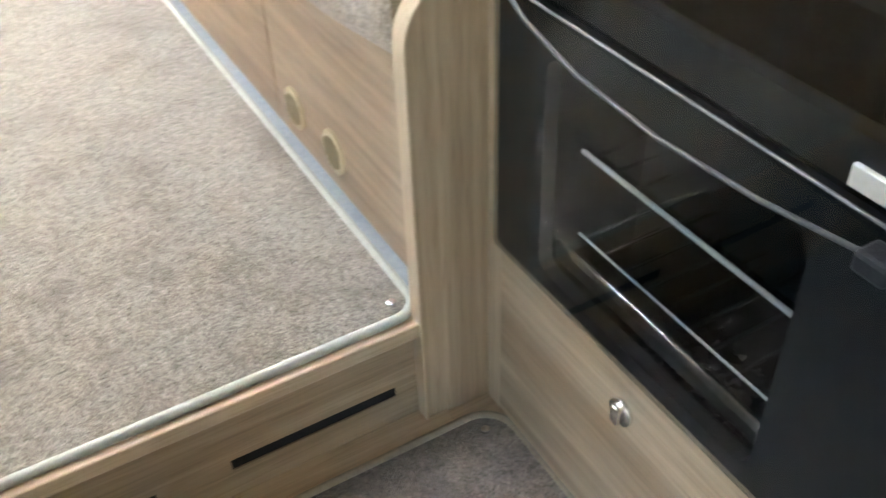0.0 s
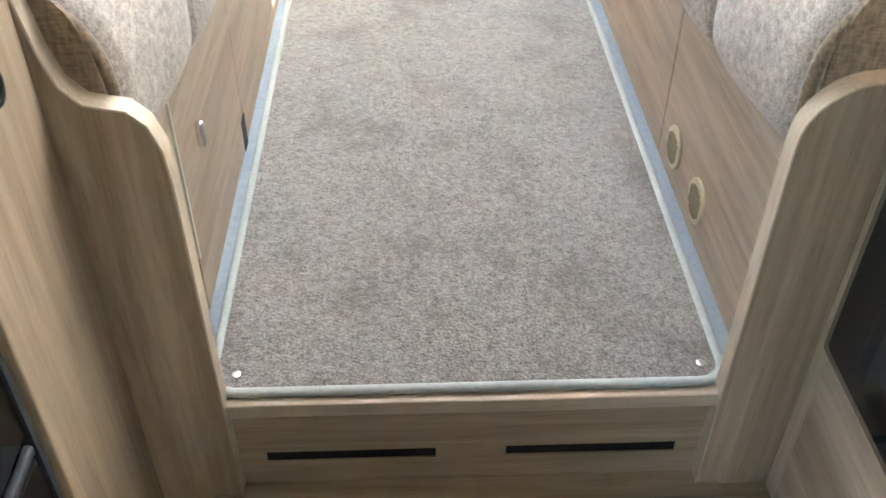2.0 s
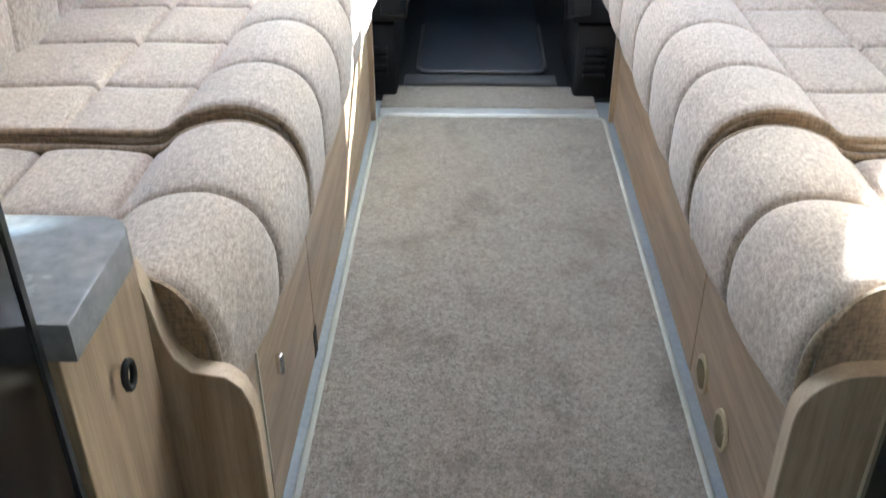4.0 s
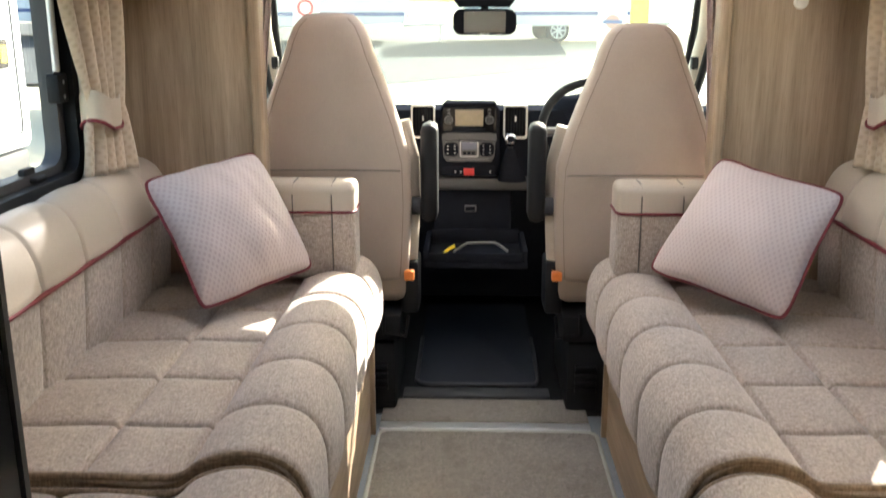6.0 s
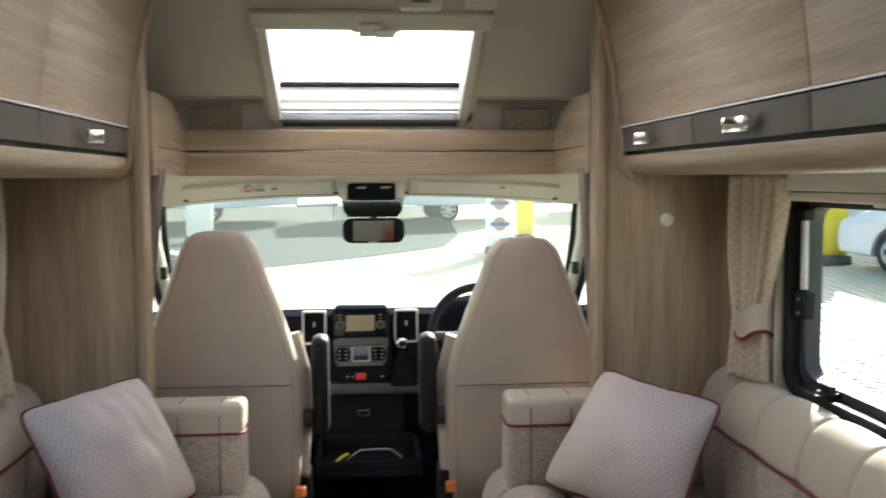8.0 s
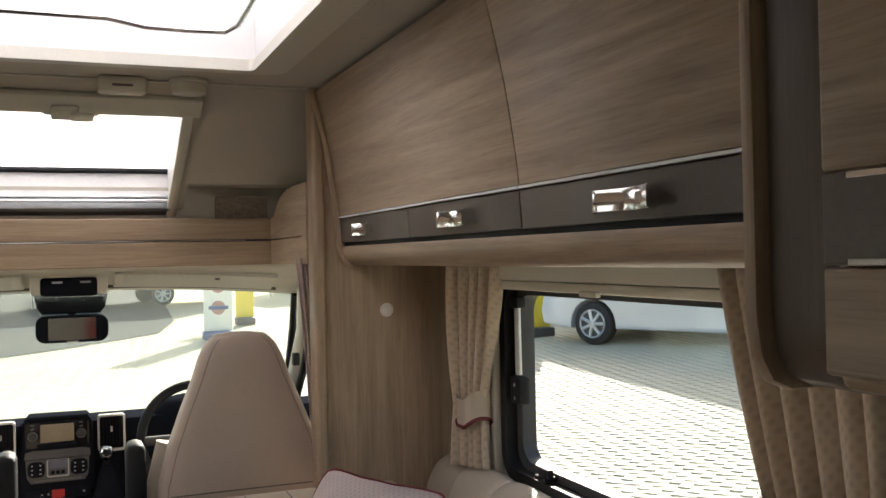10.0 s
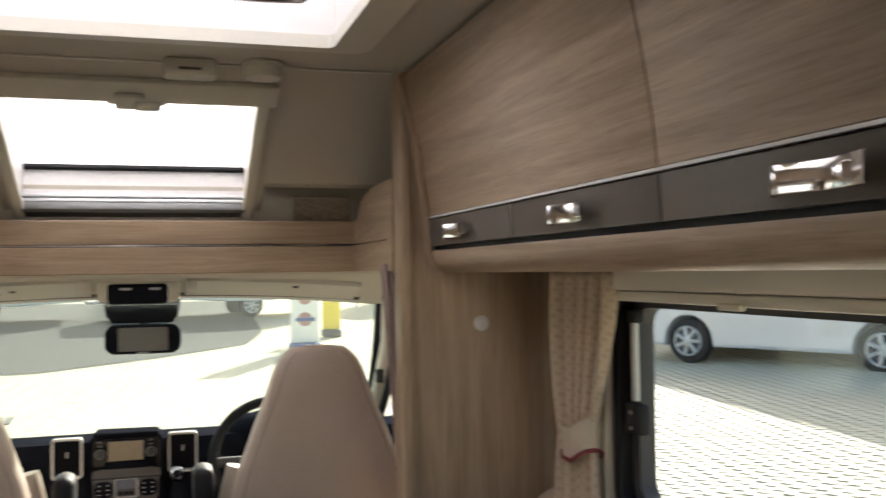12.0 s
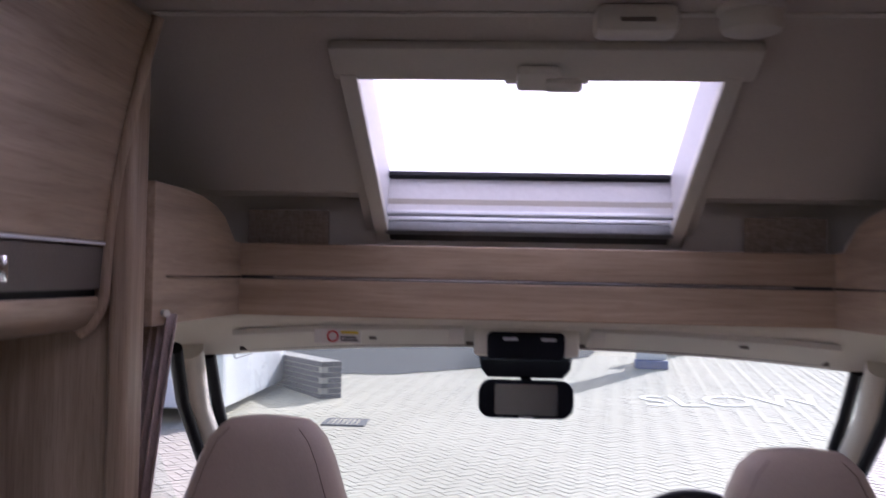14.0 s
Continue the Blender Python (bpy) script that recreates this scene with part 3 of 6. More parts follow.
# smoke alarm and round vent at the head of the slope
alarm = thing("smoke_alarm", "cream rectangular alarm housing on the ceiling", "alarm")
part("housing", boxes((0.052, 0.172, BULK - 0.075, BULK - 0.015, CEIL - 0.045, CEIL - 0.001), bevel=0.012), CREAM, alarm, smooth=40)
part("grille", boxes((0.087, 0.137, BULK - 0.077, BULK - 0.074, CEIL - 0.03, CEIL - 0.024)), TAUPE, alarm)
vent = thing("ceiling_sensor", "round cream sensor on the ceiling", "sensor")
part("housing", disc(bmesh.new(), (0.277, BULK - 0.05, CEIL - 0.04), (0, 0, -1), 0.044, 0.039, 28, 0.008), CREAM, vent, smooth=40)
part("rim", disc(bmesh.new(), (0.277, BULK - 0.05, CEIL - 0.012), (0, 0, -1), 0.05, 0.0115, 28, 0.003), CREAM, vent, smooth=40)

# ---- the step and the carpets ----
step = thing("step_riser", "oak step riser with two dark air slots", "step", kind="structure")
part("nosing", boxes((-0.36, 0.36, 0.008, 0.034, -0.024, 0.001), bevel=0.003), PALE_OAK_X, step, "pale oak nosing")
part("riser", boxes((-0.36, 0.36, 0.026, 0.0285, -0.118, -0.024), (-0.36, 0.36, 0.026, 0.0285, KITCHEN, -0.138), (-0.36, -0.283, 0.026, 0.0285, -0.138, -0.118), (-0.047, 0.052, 0.026, 0.0285, -0.138, -0.118), (0.292, 0.36, 0.026, 0.0285, -0.138, -0.118)), OAK_X, step)
part("skirting", boxes((-0.36, 0.36, -0.045, 0.0255, KITCHEN, KITCHEN + 0.006), bevel=0.002), OAK_X, step, "oak floor strip before the riser")
part("slot_backing", boxes((-0.36, 0.36, 0.0305, 0.045, KITCHEN + 0.002, -0.026)), BLACK, step, "dark void behind the slots")


def carpet_mat(name, label, x0, x1, y0, y1, z, r, snaps, pile, edge):
    ob = thing(name, label, "carpet")
    part("carpet_sheet", prism(bmesh.new(), rounded(x0, x1, y0, y1, r), 2, z, z + 0.009, 0.002), pile, ob, smooth=40)
    line = rounded(x0, x1, y0, y1, r, 8)
    part("binding", tube(bmesh.new(), [(x, y, z + 0.007) for x, y in line], 0.007, 8, True), edge, ob, "sewn edge binding", smooth=60)
    for x, y in snaps:
        part("snap", disc(bmesh.new(), (x, y, z + 0.014), (0, 0, 1), 0.0065, 0.006, 16, 0.0015), CHROME, ob, "bright press stud", smooth=40)
    return ob


carpet_mat("carpet_runner", "mottled brown-grey lounge carpet with a pale bound edge", -0.342, 0.338, 0.026, 1.765, 0.0, 0.035, ((-0.31, 0.054), (0.31, 0.054)), CARPET, BINDING)
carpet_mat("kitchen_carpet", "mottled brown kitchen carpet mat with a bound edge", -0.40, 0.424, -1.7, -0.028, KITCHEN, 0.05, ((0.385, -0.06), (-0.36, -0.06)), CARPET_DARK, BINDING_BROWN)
structure("threshold", boxes((-0.345, 0.325, 1.773, 1.826, 0.0, 0.012), bevel=0.004), SILVER, "bright metal threshold strip at the cab")
structure("cab_carpet", boxes((-0.345, 0.325, 1.83, 2.005, 0.0, 0.012), bevel=0.004), CARPET, "strip of brown carpet before the cab")

# ---- oak end panels of the sofas, at the step ----
outline = [(0.327, KITCHEN), (0.447, KITCHEN), (0.447, 0.468), (0.40, 0.466)]
for k in range(1, 8):
    a = radians(90 * k / 8)
    outline.append((0.40 - 0.073 * math.sin(a), 0.393 + 0.073 * math.cos(a)))
outline.append((0.327, 0.39))


def edge_band(path, parent):
    """A pale strip of edging, 2 mm thick, along the free edge of a panel."""
    bm = bmesh.new()
    rows = []
    for k, (x, z) in enumerate(path):
        a, b = path[max(0, k - 1)], path[min(len(path) - 1, k + 1)]
        n = Vector((-(b[1] - a[1]), b[0] - a[0])).normalized() * 0.002
        if n.x * x > 0:
            n = -n
        rows.append([bm.verts.new((x + n.x * f, y, z + n.y * f)) for f, y in ((0.1, 0.001), (1, 0.002), (1, 0.028), (0.1, 0.029))])
    for a, b in zip(rows, rows[1:]):
        for i in range(4):
            bm.faces.new((a[i], a[(i + 1) % 4], b[(i + 1) % 4], b[i]))
    bm.faces.new(rows[0])
    bm.faces.new(rows[-1])
    bmesh.ops.recalc_face_normals(bm, faces=bm.faces)
    part("edge_band", bm, PALE_OAK, parent, "pale oak edging", smooth=40)


end_r = thing("sofa_end_panel", "oak end panel with a rounded top corner beside the oven", "panel")
part("panel", prism(bmesh.new(), outline, 1, 0.004, 0.026, 0.002), OAK_Z, end_r)
edge_band([outline[0]] + outline[2:][::-1], end_r)
outline = [(-0.44, KITCHEN), (-0.322, KITCHEN), (-0.322, 0.36), (-0.325, 0.40), (-0.335, 0.43), (-0.352, 0.447), (-0.37, 0.45), (-0.392, 0.455), (-0.41, 0.475), (-0.42, 0.51), (-0.428, 0.56), (-0.44, 0.60)]
end_l = thing("sofa_end_panel", "oak end panel with a curved shoulder beside the kitchen unit", "panel")
part("panel", prism(bmesh.new(), outline, 1, 0.004, 0.026, 0.002), OAK_Z, end_l)
edge_band(outline[1:], end_l)

# ---- sofas ----
SEAT = [(0.40, 0.352), (0.335, 0.356), (0.305, 0.385), (0.299, 0.43), (0.303, 0.505), (0.330, 0.558), (0.380, 0.583), (0.435, 0.582), (0.482, 0.566), (0.520, 0.540), (0.58, 0.536), (0.70, 0.538), (0.83, 0.535), (0.955, 0.525), (0.975, 0.49), (0.975, 0.36)]
ROLL_END = sum(math.dist(a, b) for a, b in zip(SEAT[:9], SEAT[1:10]))      # length along the profile at which the roll meets the flat
BACK = [(0.99, 0.50), (0.945, 0.515), (0.934, 0.57), (0.928, 0.66), (0.924, 0.735), (0.920, 0.775), (0.929, 0.82), (0.955, 0.865), (0.995, 0.888), (1.03, 0.884), (1.048, 0.85)]


def seat_groove(cross, s0=ROLL_END):
    """Stitched squares on the flat of a seat, and stitched rolls along its front."""
    lines = (s0, s0 + 0.178)

    def g(s, y):
        d = min([abs(y - c) for c in cross] + [abs(s - v) for v in lines])
        return 0.012 * math.exp(-(d / 0.0055) ** 2) + 0.013 * math.exp(-d / 0.030) - 0.006
    return g


def back_groove(cross):
    def g(s, y):
        d = min(abs(y - c) for c in cross)
        return 0.008 * math.exp(-(d / 0.0045) ** 2) + 0.008 * math.exp(-d / 0.03) - 0.004
    return g


def split(profile, z):
    """The profile's parts below and above a height on its front."""
    low, high = [], []
    for i, (a, b) in enumerate(zip(profile, profile[1:])):
        if a[1] <= z < b[1] and not high:
            t = (z - a[1]) / (b[1] - a[1])
            cut = (a[0] + t * (b[0] - a[0]), z)
            low += [a, cut]
            high = [cut, b]
        elif high:
            high.append(b)
        else:
            low.append(a)
    return low, high


def smooth_line(profile, n):
    """Evenly spread points on a smooth curve through a profile."""
    pts = [Vector(p) for p in profile]
    out = []
    for k in range(n + 1):
        f = k / n * (len(pts) - 1)
        i = min(int(f), len(pts) - 2)
        t = f - i
        p = [pts[max(0, min(len(pts) - 1, i + j))] for j in (-1, 0, 1, 2)]
        q = 0.5 * (2 * p[1] + (p[2] - p[0]) * t + (2 * p[0] - 5 * p[1] + 4 * p[2] - p[3]) * t * t + (3 * p[1] - p[0] - 3 * p[2] + p[3]) * t ** 3)
        out.append((q.x, q.y))
    return out


def taper(bm, y0):
    """Draws the front roll of the cushion at the step back towards its end panel."""
    if y0 < 0.3:
        for v in bm.verts:
            t = max(0.0, (0.27 - v.co.y) / 0.24)
            w = max(0.0, min(1.0, (0.52 - abs(v.co.x)) / 0.20))
            v.co.x += math.copysign(0.036 * t * w, v.co.x)
    return bm


def sofa(sign, side, backs):
    ob = thing("bench_sofa", f"oatmeal cloth bench sofa with cream leather back on the {side}", "sofa", "facing sofas")
    shift = 0.030 if sign < 0 else -0.004

    def fit(profile):
        return [(x + shift, z) for x, z in profile]
    for name, y0, y1, cross in (("seat_cushion", 0.03, 0.487, (0.262,)), ("seat_cushion", 0.493, 1.77, (0.70, 0.93, 1.16, 1.385, 1.60))):
        drop = 0.020 if y0 < 0.3 else 0.0
        round_end = 0.032 if y0 < 0.3 else 0.016
        c = part(name, taper(padded([(x, z - drop * (z > 0.45)) for x, z in fit(SEAT)], y0, y1, seat_groove(cross), 230, int((y1 - y0) * 280), round_end, sign), y0), CLOTH, ob, "stitched seat cushion in oatmeal cloth", smooth=60)
        line = smooth_line(fit(SEAT), 60)
        centre = (0.62, 0.44)
        inner = [(x + 0.017 * (centre[0] - x) / math.hypot(x - centre[0], z - centre[1]), z + 0.017 * (centre[1] - z) / math.hypot(x - centre[0], z - centre[1])) for x, z in line]
        for y in (y0 + 0.006, y1 - 0.006):
            pull = 1.6 if y < 0.1 else 0.9
            edge = [(x + 0.005 * pull * (centre[0] - x) / 0.3, z - drop * (z > 0.45) + 0.005 * pull * (centre[1] - z) / 0.1) for x, z in line[3:54]]
            part("end_piping", taper(tube(bmesh.new(), [(sign * x, y, z) for x, z in edge], 0.0075, 8), y0), CLOTH_DARK, c, "brown rolled edge", smooth=60)
        part("end_face", taper(prism(bmesh.new(), [(sign * x, z) for x, z in inner], 1, y0 - 0.002, y0 + 0.004), y0), CLOTH_DARK, c, "darker brown boxing cloth")
    low, high = split(BACK, 0.742)
    low = low[:-1] + [(low[-1][0] + 0.004, low[-1][1] - 0.002)]
    part("backrest", padded(low + [(0.99, 0.74)], 0.03, 1.685, back_groove(backs), 30, 330, 0.03, sign), CLOTH, ob, "quilted oatmeal lower back", smooth=60)
    part("back_roll", padded([(0.99, 0.736)] + high, 0.03, 1.685, back_groove(backs), 36, 330, 0.03, sign), LEATHER, ob, "cream leather top roll", smooth=60)
    part("back_piping", tube(bmesh.new(), [(sign * (high[0][0] - 0.006), y, 0.743) for y in (0.04, 0.4, 0.8, 1.2, 1.6, 1.68)], 0.0058, 8), PIPING, ob, "dark red piping", smooth=60)
    # oak base
    xa, xb = sorted((sign * 0.367, sign * 0.385))
    cuts = (0.03, 0.574, 1.75) if sign > 0 else (0.03, 0.19, 0.62, 1.75)
    for a, b in zip(cuts, cuts[1:]):
        part("base_panel", boxes((xa, xb, a + 0.002, b - 0.002, 0.0, 0.362), bevel=0.0015), OAK_Y, ob)
    xa, xb = sorted((sign * 0.385, sign * WALL))
    part("carcass", boxes((xa, xb, 0.03, 1.69, 0.0, 0.36)), OAK_Y, ob)
    xa, xb = sorted((sign * 0.352, sign * 0.41))
    part("end_post", boxes((xa, xb, 1.748, 1.768, 0.0, 0.37), bevel=0.002), OAK_Z, ob)
    return ob


sofa_l = sofa(-1, "passenger side", (0.17, 0.40, 0.625, 0.85, 1.07, 1.30, 1.52))
sofa_r = sofa(1, "driver side", (0.17, 0.40, 0.625, 0.85, 1.07, 1.30, 1.52))
for y in (0.339, 0.488):
    v = part("air_vent", disc(bmesh.new(), (0.3625, y, 0.068), (-1, 0, 0), 0.037, 0.005, 32, 0.0015), VENT_RIM, sofa_r, "round cream air outlet", smooth=40)
    for k in range(-3, 4):
        h = 0.026 * math.sqrt(max(0, 1 - (k / 3.8) ** 2))
        part("slat", boxes((0.3625, 0.3595, y + k * 0.0075 - 0.0015, y + k * 0.0075 + 0.0015, 0.068 - h, 0.068 + h)), VENT_SLAT, v)
part("push_catch", disc(bmesh.new(), (0.363, 0.70, 0.24), (-1, 0, 0), 0.012, 0.005, 20, 0.001), SILVER, sofa_r, "round metal catch", smooth=40)
part("push_catch", boxes((-0.364, -0.352, 0.282, 0.294, 0.218, 0.258), bevel=0.004), CHROME, sofa_l, "small chrome catch", smooth=40)
part("panel_edge", boxes((-0.369, -0.364, 0.188, 0.193, 0.10, 0.35)), CREAM, sofa_l, "pale edge strip of the hatch")
part("toe_notch", boxes((-0.3675, -0.3655, 0.60, 0.63, 0.0, 0.06)), BLACK, sofa_l, "small dark notch")


def arm_bolster(sign, x_in, x_out):
    ob = thing("arm_bolster", "cloth arm bolster with a cream leather top and red piping", "bolster", "sofa arm bolsters")
    ob.location.z = -0.01
    lo, hi = sorted((sign * x_in, sign * x_out))

    def slab(z0, z1):
        bm = bmesh.new()
        box(bm, lo, hi, 1.60, 1.738, z0, z1, 0.022, 4)
        return bm
    part("body", slab(0.56, 0.765), CLOTH, ob, smooth=50)
    part("top", slab(0.735, 0.835), LEATHER, ob, "cream leather top", smooth=50)
    part("piping", tube(bmesh.new(), [(x, y, 0.757) for x, y in rounded(lo - 0.001, hi + 0.001, 1.599, 1.739, 0.024, 6)], 0.004, 8, True), PIPING, ob, "dark red piping", smooth=60)
    for f in (0.13, 0.36):
        x = sign * (x_in + f * (x_out - x_in))
        part("stitch_line", tube(bmesh.new(), [(x, 1.5985, 0.59), (x, 1.5985, 0.72), (x, 1.5985, 0.80), (x, 1.61, 0.83), (x, 1.64, 0.8365), (x, 1.70, 0.8365)], 0.002, 6), TAUPE, ob)
    return ob


arm_bolster(-1, 0.384, 0.86)
arm_bolster(1, 0.345, 0.84)


def scatter_cushion(corners, label):
    """A stuffed square cushion between four corners: bottom left, bottom right, top right, top left, its plump front towards the room."""
    bl, br, tr, tl = [Vector(c) for c in corners]
    n = (br - bl).cross(tl - bl).normalized()
    ob = thing("scatter_cushion", label, "cushion", "scatter cushions")
    N = 40
    bm = bmesh.new()
    sheets = []
    for side in (1, -1):
        rows = []
        for j in range(N + 1):
            row = []
            for i in range(N + 1):
                u, v = i / N, j / N
                pu, pv = math.sin(math.pi * u), math.sin(math.pi * v)
                pinch = 0.07 * (pu * (v - 0.5)) * (2 * abs(v - 0.5)) ** 3
                pinch_u = 0.07 * (pv * (u - 0.5)) * (2 * abs(u - 0.5)) ** 3
                square = ((2 * u - 1) * (2 * v - 1)) ** 2
                k = 1 - 0.075 * square ** 3
                uu = 0.5 + (u - pinch_u - 0.5) * k + 0.010 * noise.noise(Vector((u * 5, v * 5, bl.x * 9)))
                vv = 0.5 + (v - pinch - 0.5) * k + 0.010 * noise.noise(Vector((u * 5 + 8, v * 5, bl.x * 9)))
                p = bl * (1 - uu) * (1 - vv) + br * uu * (1 - vv) + tr * uu * vv + tl * (1 - uu) * vv
                h = 0.098 * (pu * pv) ** 0.5 + 0.016 * noise.noise(Vector((u * 4, v * 4, side + bl.x))) * pu * pv
                h += 0.007 * (1 - abs(noise.noise(Vector((u * 7 + v * 2, v * 2.5, side + bl.x * 3)))) * 2.5) * (pu * pv) ** 0.6 * (1 - pu * pv) ** 0.5
                if side < 0:
                    h *= 0.7
                row.append(bm.verts.new(p + side * n * h))
            rows.append(row)
        sheets.append(rows)
        for a, b in zip(rows, rows[1:]):
            for i in range(N):
                q = (a[i], a[i + 1], b[i + 1], b[i])
                bm.faces.new(q if side > 0 else q[::-1])
    rim = [v.co.copy() for v in [sheets[0][0][i] for i in range(N)] + [sheets[0][j][N] for j in range(N)] + [sheets[0][N][N - i] for i in range(N)] + [sheets[0][N - j][0] for j in range(N)]]
    bmesh.ops.remove_doubles(bm, verts=bm.verts, dist=0.0004)
    x, y = (br - bl).normalized(), n.cross((br - bl).normalized())
    turn = Matrix(((x.x, y.x, n.x, bl.x), (x.y, y.y, n.y, bl.y), (x.z, y.z, n.z, bl.z), (0, 0, 0, 1)))
    bm.transform(turn.inverted())
    ob.matrix_world = turn
    part("cover", bm, SATIN, ob, smooth=70)
    part("piping", tube(bmesh.new(), [turn.inverted() @ p for p in rim], 0.005, 8, True), PIPING, ob, "dark red piping", smooth=60)
    return ob


scatter_cushion(((-0.717, 1.235, 0.572), (-0.488, 1.545, 0.600), (-0.645, 1.575, 0.925), (-0.905, 1.40, 0.875)), "pale pink satin cushion with red piping against the bolster")
scatter_cushion(((0.412, 1.515, 0.612), (0.700, 1.23, 0.560), (0.885, 1.40, 0.85), (0.605, 1.575, 0.915)), "pale pink satin cushion with red piping leaning on the sofa back")

# ---- overhead lockers ----
def locker_x(z):
    """The bowed front of the lockers: distance from the middle at a height."""
    t = (z - 1.50) / (CEIL - 1.50)
    return 0.688 - 0.02 * t - 0.055 * t * t


def locker_face(y0, y1, z0, z1, sign, proud=0.0, thick=0.018, gap=0.0015):
    outline = []
    steps = 10
    for k in range(steps + 1):
        z = z0 + gap + (z1 - z0 - 2 * gap) * k / steps
        outline.append((sign * (locker_x(z) - proud), z))
    outline += [(x + sign * thick, z) for x, z in outline[::-1]]
    return prism(bmesh.new(), outline, 1, y0 + gap, y1 - gap, 0.0012)


def bow_handle(parent, sign, y, z, length):
    """A bowed chrome strap on the band: a short steep end, then a long shallow bow that ends free of the band."""
    x = locker_x(z) - 0.001
    pts = []
    for k in range(25):
        u = k / 24
        if u < 0.22:
            rise = 0.024 * math.sin(math.pi / 2 * u / 0.22) ** 0.8
        else:
            v = (u - 0.22) / 0.78
            rise = 0.024 - 0.015 * math.sin(math.pi * v) + 0.003 * v
        pts.append((sign * (x - rise), y + (0.5 - u) * length))
    outline = pts + [(px + sign * 0.004, py) for px, py in pts[::-1]]
    h = part("handle", prism(bmesh.new(), outline, 2, z - 0.016, z + 0.016, 0.0015), CHROME, parent, "bowed chrome handle", smooth=50)
    part("foot", boxes((*sorted((sign * (x - 0.018), sign * (x + 0.006))), y - 0.36 * length, y - 0.25 * length, z - 0.010, z + 0.010), bevel=0.002), CHROME, h)


def locker_run(sign, side, y0, y1, seams, handles, band_seams):
    ob = thing("overhead_locker", f"oak overhead locker with taupe band and chrome handles, {side}", "locker", "overhead lockers")
    xa, xb = sorted((sign * 0.75, sign * (WALL - 0.002)))
    part("carcass", boxes((xa, xb, y0, y1, 1.46, CEIL - 0.002)), OAK_Y, ob)
    cuts = [y0, *seams, y1]
    for a, b in zip(cuts, cuts[1:]):
        d = part("door", locker_face(a, b, 1.582, CEIL - 0.012, sign), OAK_Y, ob, "bowed oak door", smooth=40)
        mids = [h for h in handles if a < h < b]
        for h in mids:
            bow_handle(d, sign, h, 1.538, 0.165)
        # chrome trim with the sky's gleam painted in as near-white
        part("trim_strip", locker_face(a + 0.0015, b - 0.0015, 1.5765, 1.5815, sign, 0.004, 0.012, 0.0003), GLEAM, d, "thin bright trim")
    cuts = [y0, *band_seams, y1]
    for a, b in zip(cuts, cuts[1:]):
        part("band", locker_face(a, b, 1.508, 1.5745, sign, 0.001), TAUPE, ob, "taupe gloss band", smooth=40)
    part("shadow_gap", boxes((*sorted((sign * 0.70, sign * 0.74)), y0, y1 - 0.002, 1.497, 1.509)), BLACK, ob)
    # rounded lip under the doors
    outline = [(0.69, 1.498), (0.688, 1.49), (0.692, 1.472), (0.705, 1.454), (0.725, 1.445), (0.76, 1.443), (WALL - 0.002, 1.443), (WALL - 0.002, 1.465), (0.76, 1.465), (0.745, 1.498)]
    part("lip", prism(bmesh.new(), [(sign * x, z) for x, z in outline], 1, y0, y1), OAK_Y, ob, "rounded oak lower lip", smooth=40)
    # moulded edge where the locker meets the bulkhead
    pts = [(sign * (locker_x(CEIL - 0.01 - 0.43 * k / 12) - 0.004), y1 - 0.006, CEIL - 0.01 - 0.43 * k / 12) for k in range(13)]
    pts += [(sign * 0.690, y1 - 0.006, 1.478), (sign * 0.702, y1 - 0.006, 1.455), (sign * 0.722, y1 - 0.006, 1.443)]
    part("edge_moulding", tube(bmesh.new(), pts, 0.011, 8), OAK_Z, ob, "rounded oak edge moulding", smooth=60)
    return ob


locker_run(1, "driver side", -0.085, 1.688, (0.565,), (1.44, 0.838, 0.243), (0.565, 1.12))
locker_run(-1, "passenger side", -0.085, 1.688, (0.985,), (1.31, 0.635), (0.985,))

# kitchen overhead locker, deeper than the lounge ones
for sign in (1,):
    kl = thing("kitchen_locker", "dark-edged oak kitchen overhead locker with chrome handles", "locker")
    bm = bmesh.new()
    line = [(0.60, CEIL - 0.002), (0.60, 1.40), (0.606, 1.36), (0.62, 1.335), (0.645, 1.325), (WALL - 0.002, 1.325), (WALL - 0.002, CEIL - 0.002)]
    prism(bm, line, 1, -0.105, -0.086, 0.006)
    part("end_panel", bm, OAK_Z, kl, "rounded oak end", smooth=40)
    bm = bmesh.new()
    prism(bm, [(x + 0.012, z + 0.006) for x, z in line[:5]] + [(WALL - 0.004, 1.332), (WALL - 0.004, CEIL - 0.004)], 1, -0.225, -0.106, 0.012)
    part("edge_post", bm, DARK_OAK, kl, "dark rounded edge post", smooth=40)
    part("carcass", boxes((0.58, WALL - 0.002, -1.3, -0.227, 1.345, CEIL - 0.002), bevel=0.01), OAK_Y, kl)
    part("door", boxes((0.562, 0.579, -0.70, -0.231, 1.53, CEIL - 0.012), bevel=0.004), OAK_Y, kl)
    part("door", boxes((0.562, 0.579, -0.70, -0.231, 1.36, 1.45), bevel=0.004), OAK_Y, kl)
    part("band", boxes((0.563, 0.579, -0.70, -0.231, 1.452, 1.528), bevel=0.002), TAUPE, kl, "taupe gloss band")
    for z in (1.525, 1.455):
        part("trim_strip", boxes((0.555, 0.565, -0.54, -0.265, z - 0.003, z + 0.003), bevel=0.001), CHROME, kl, "chrome strip")


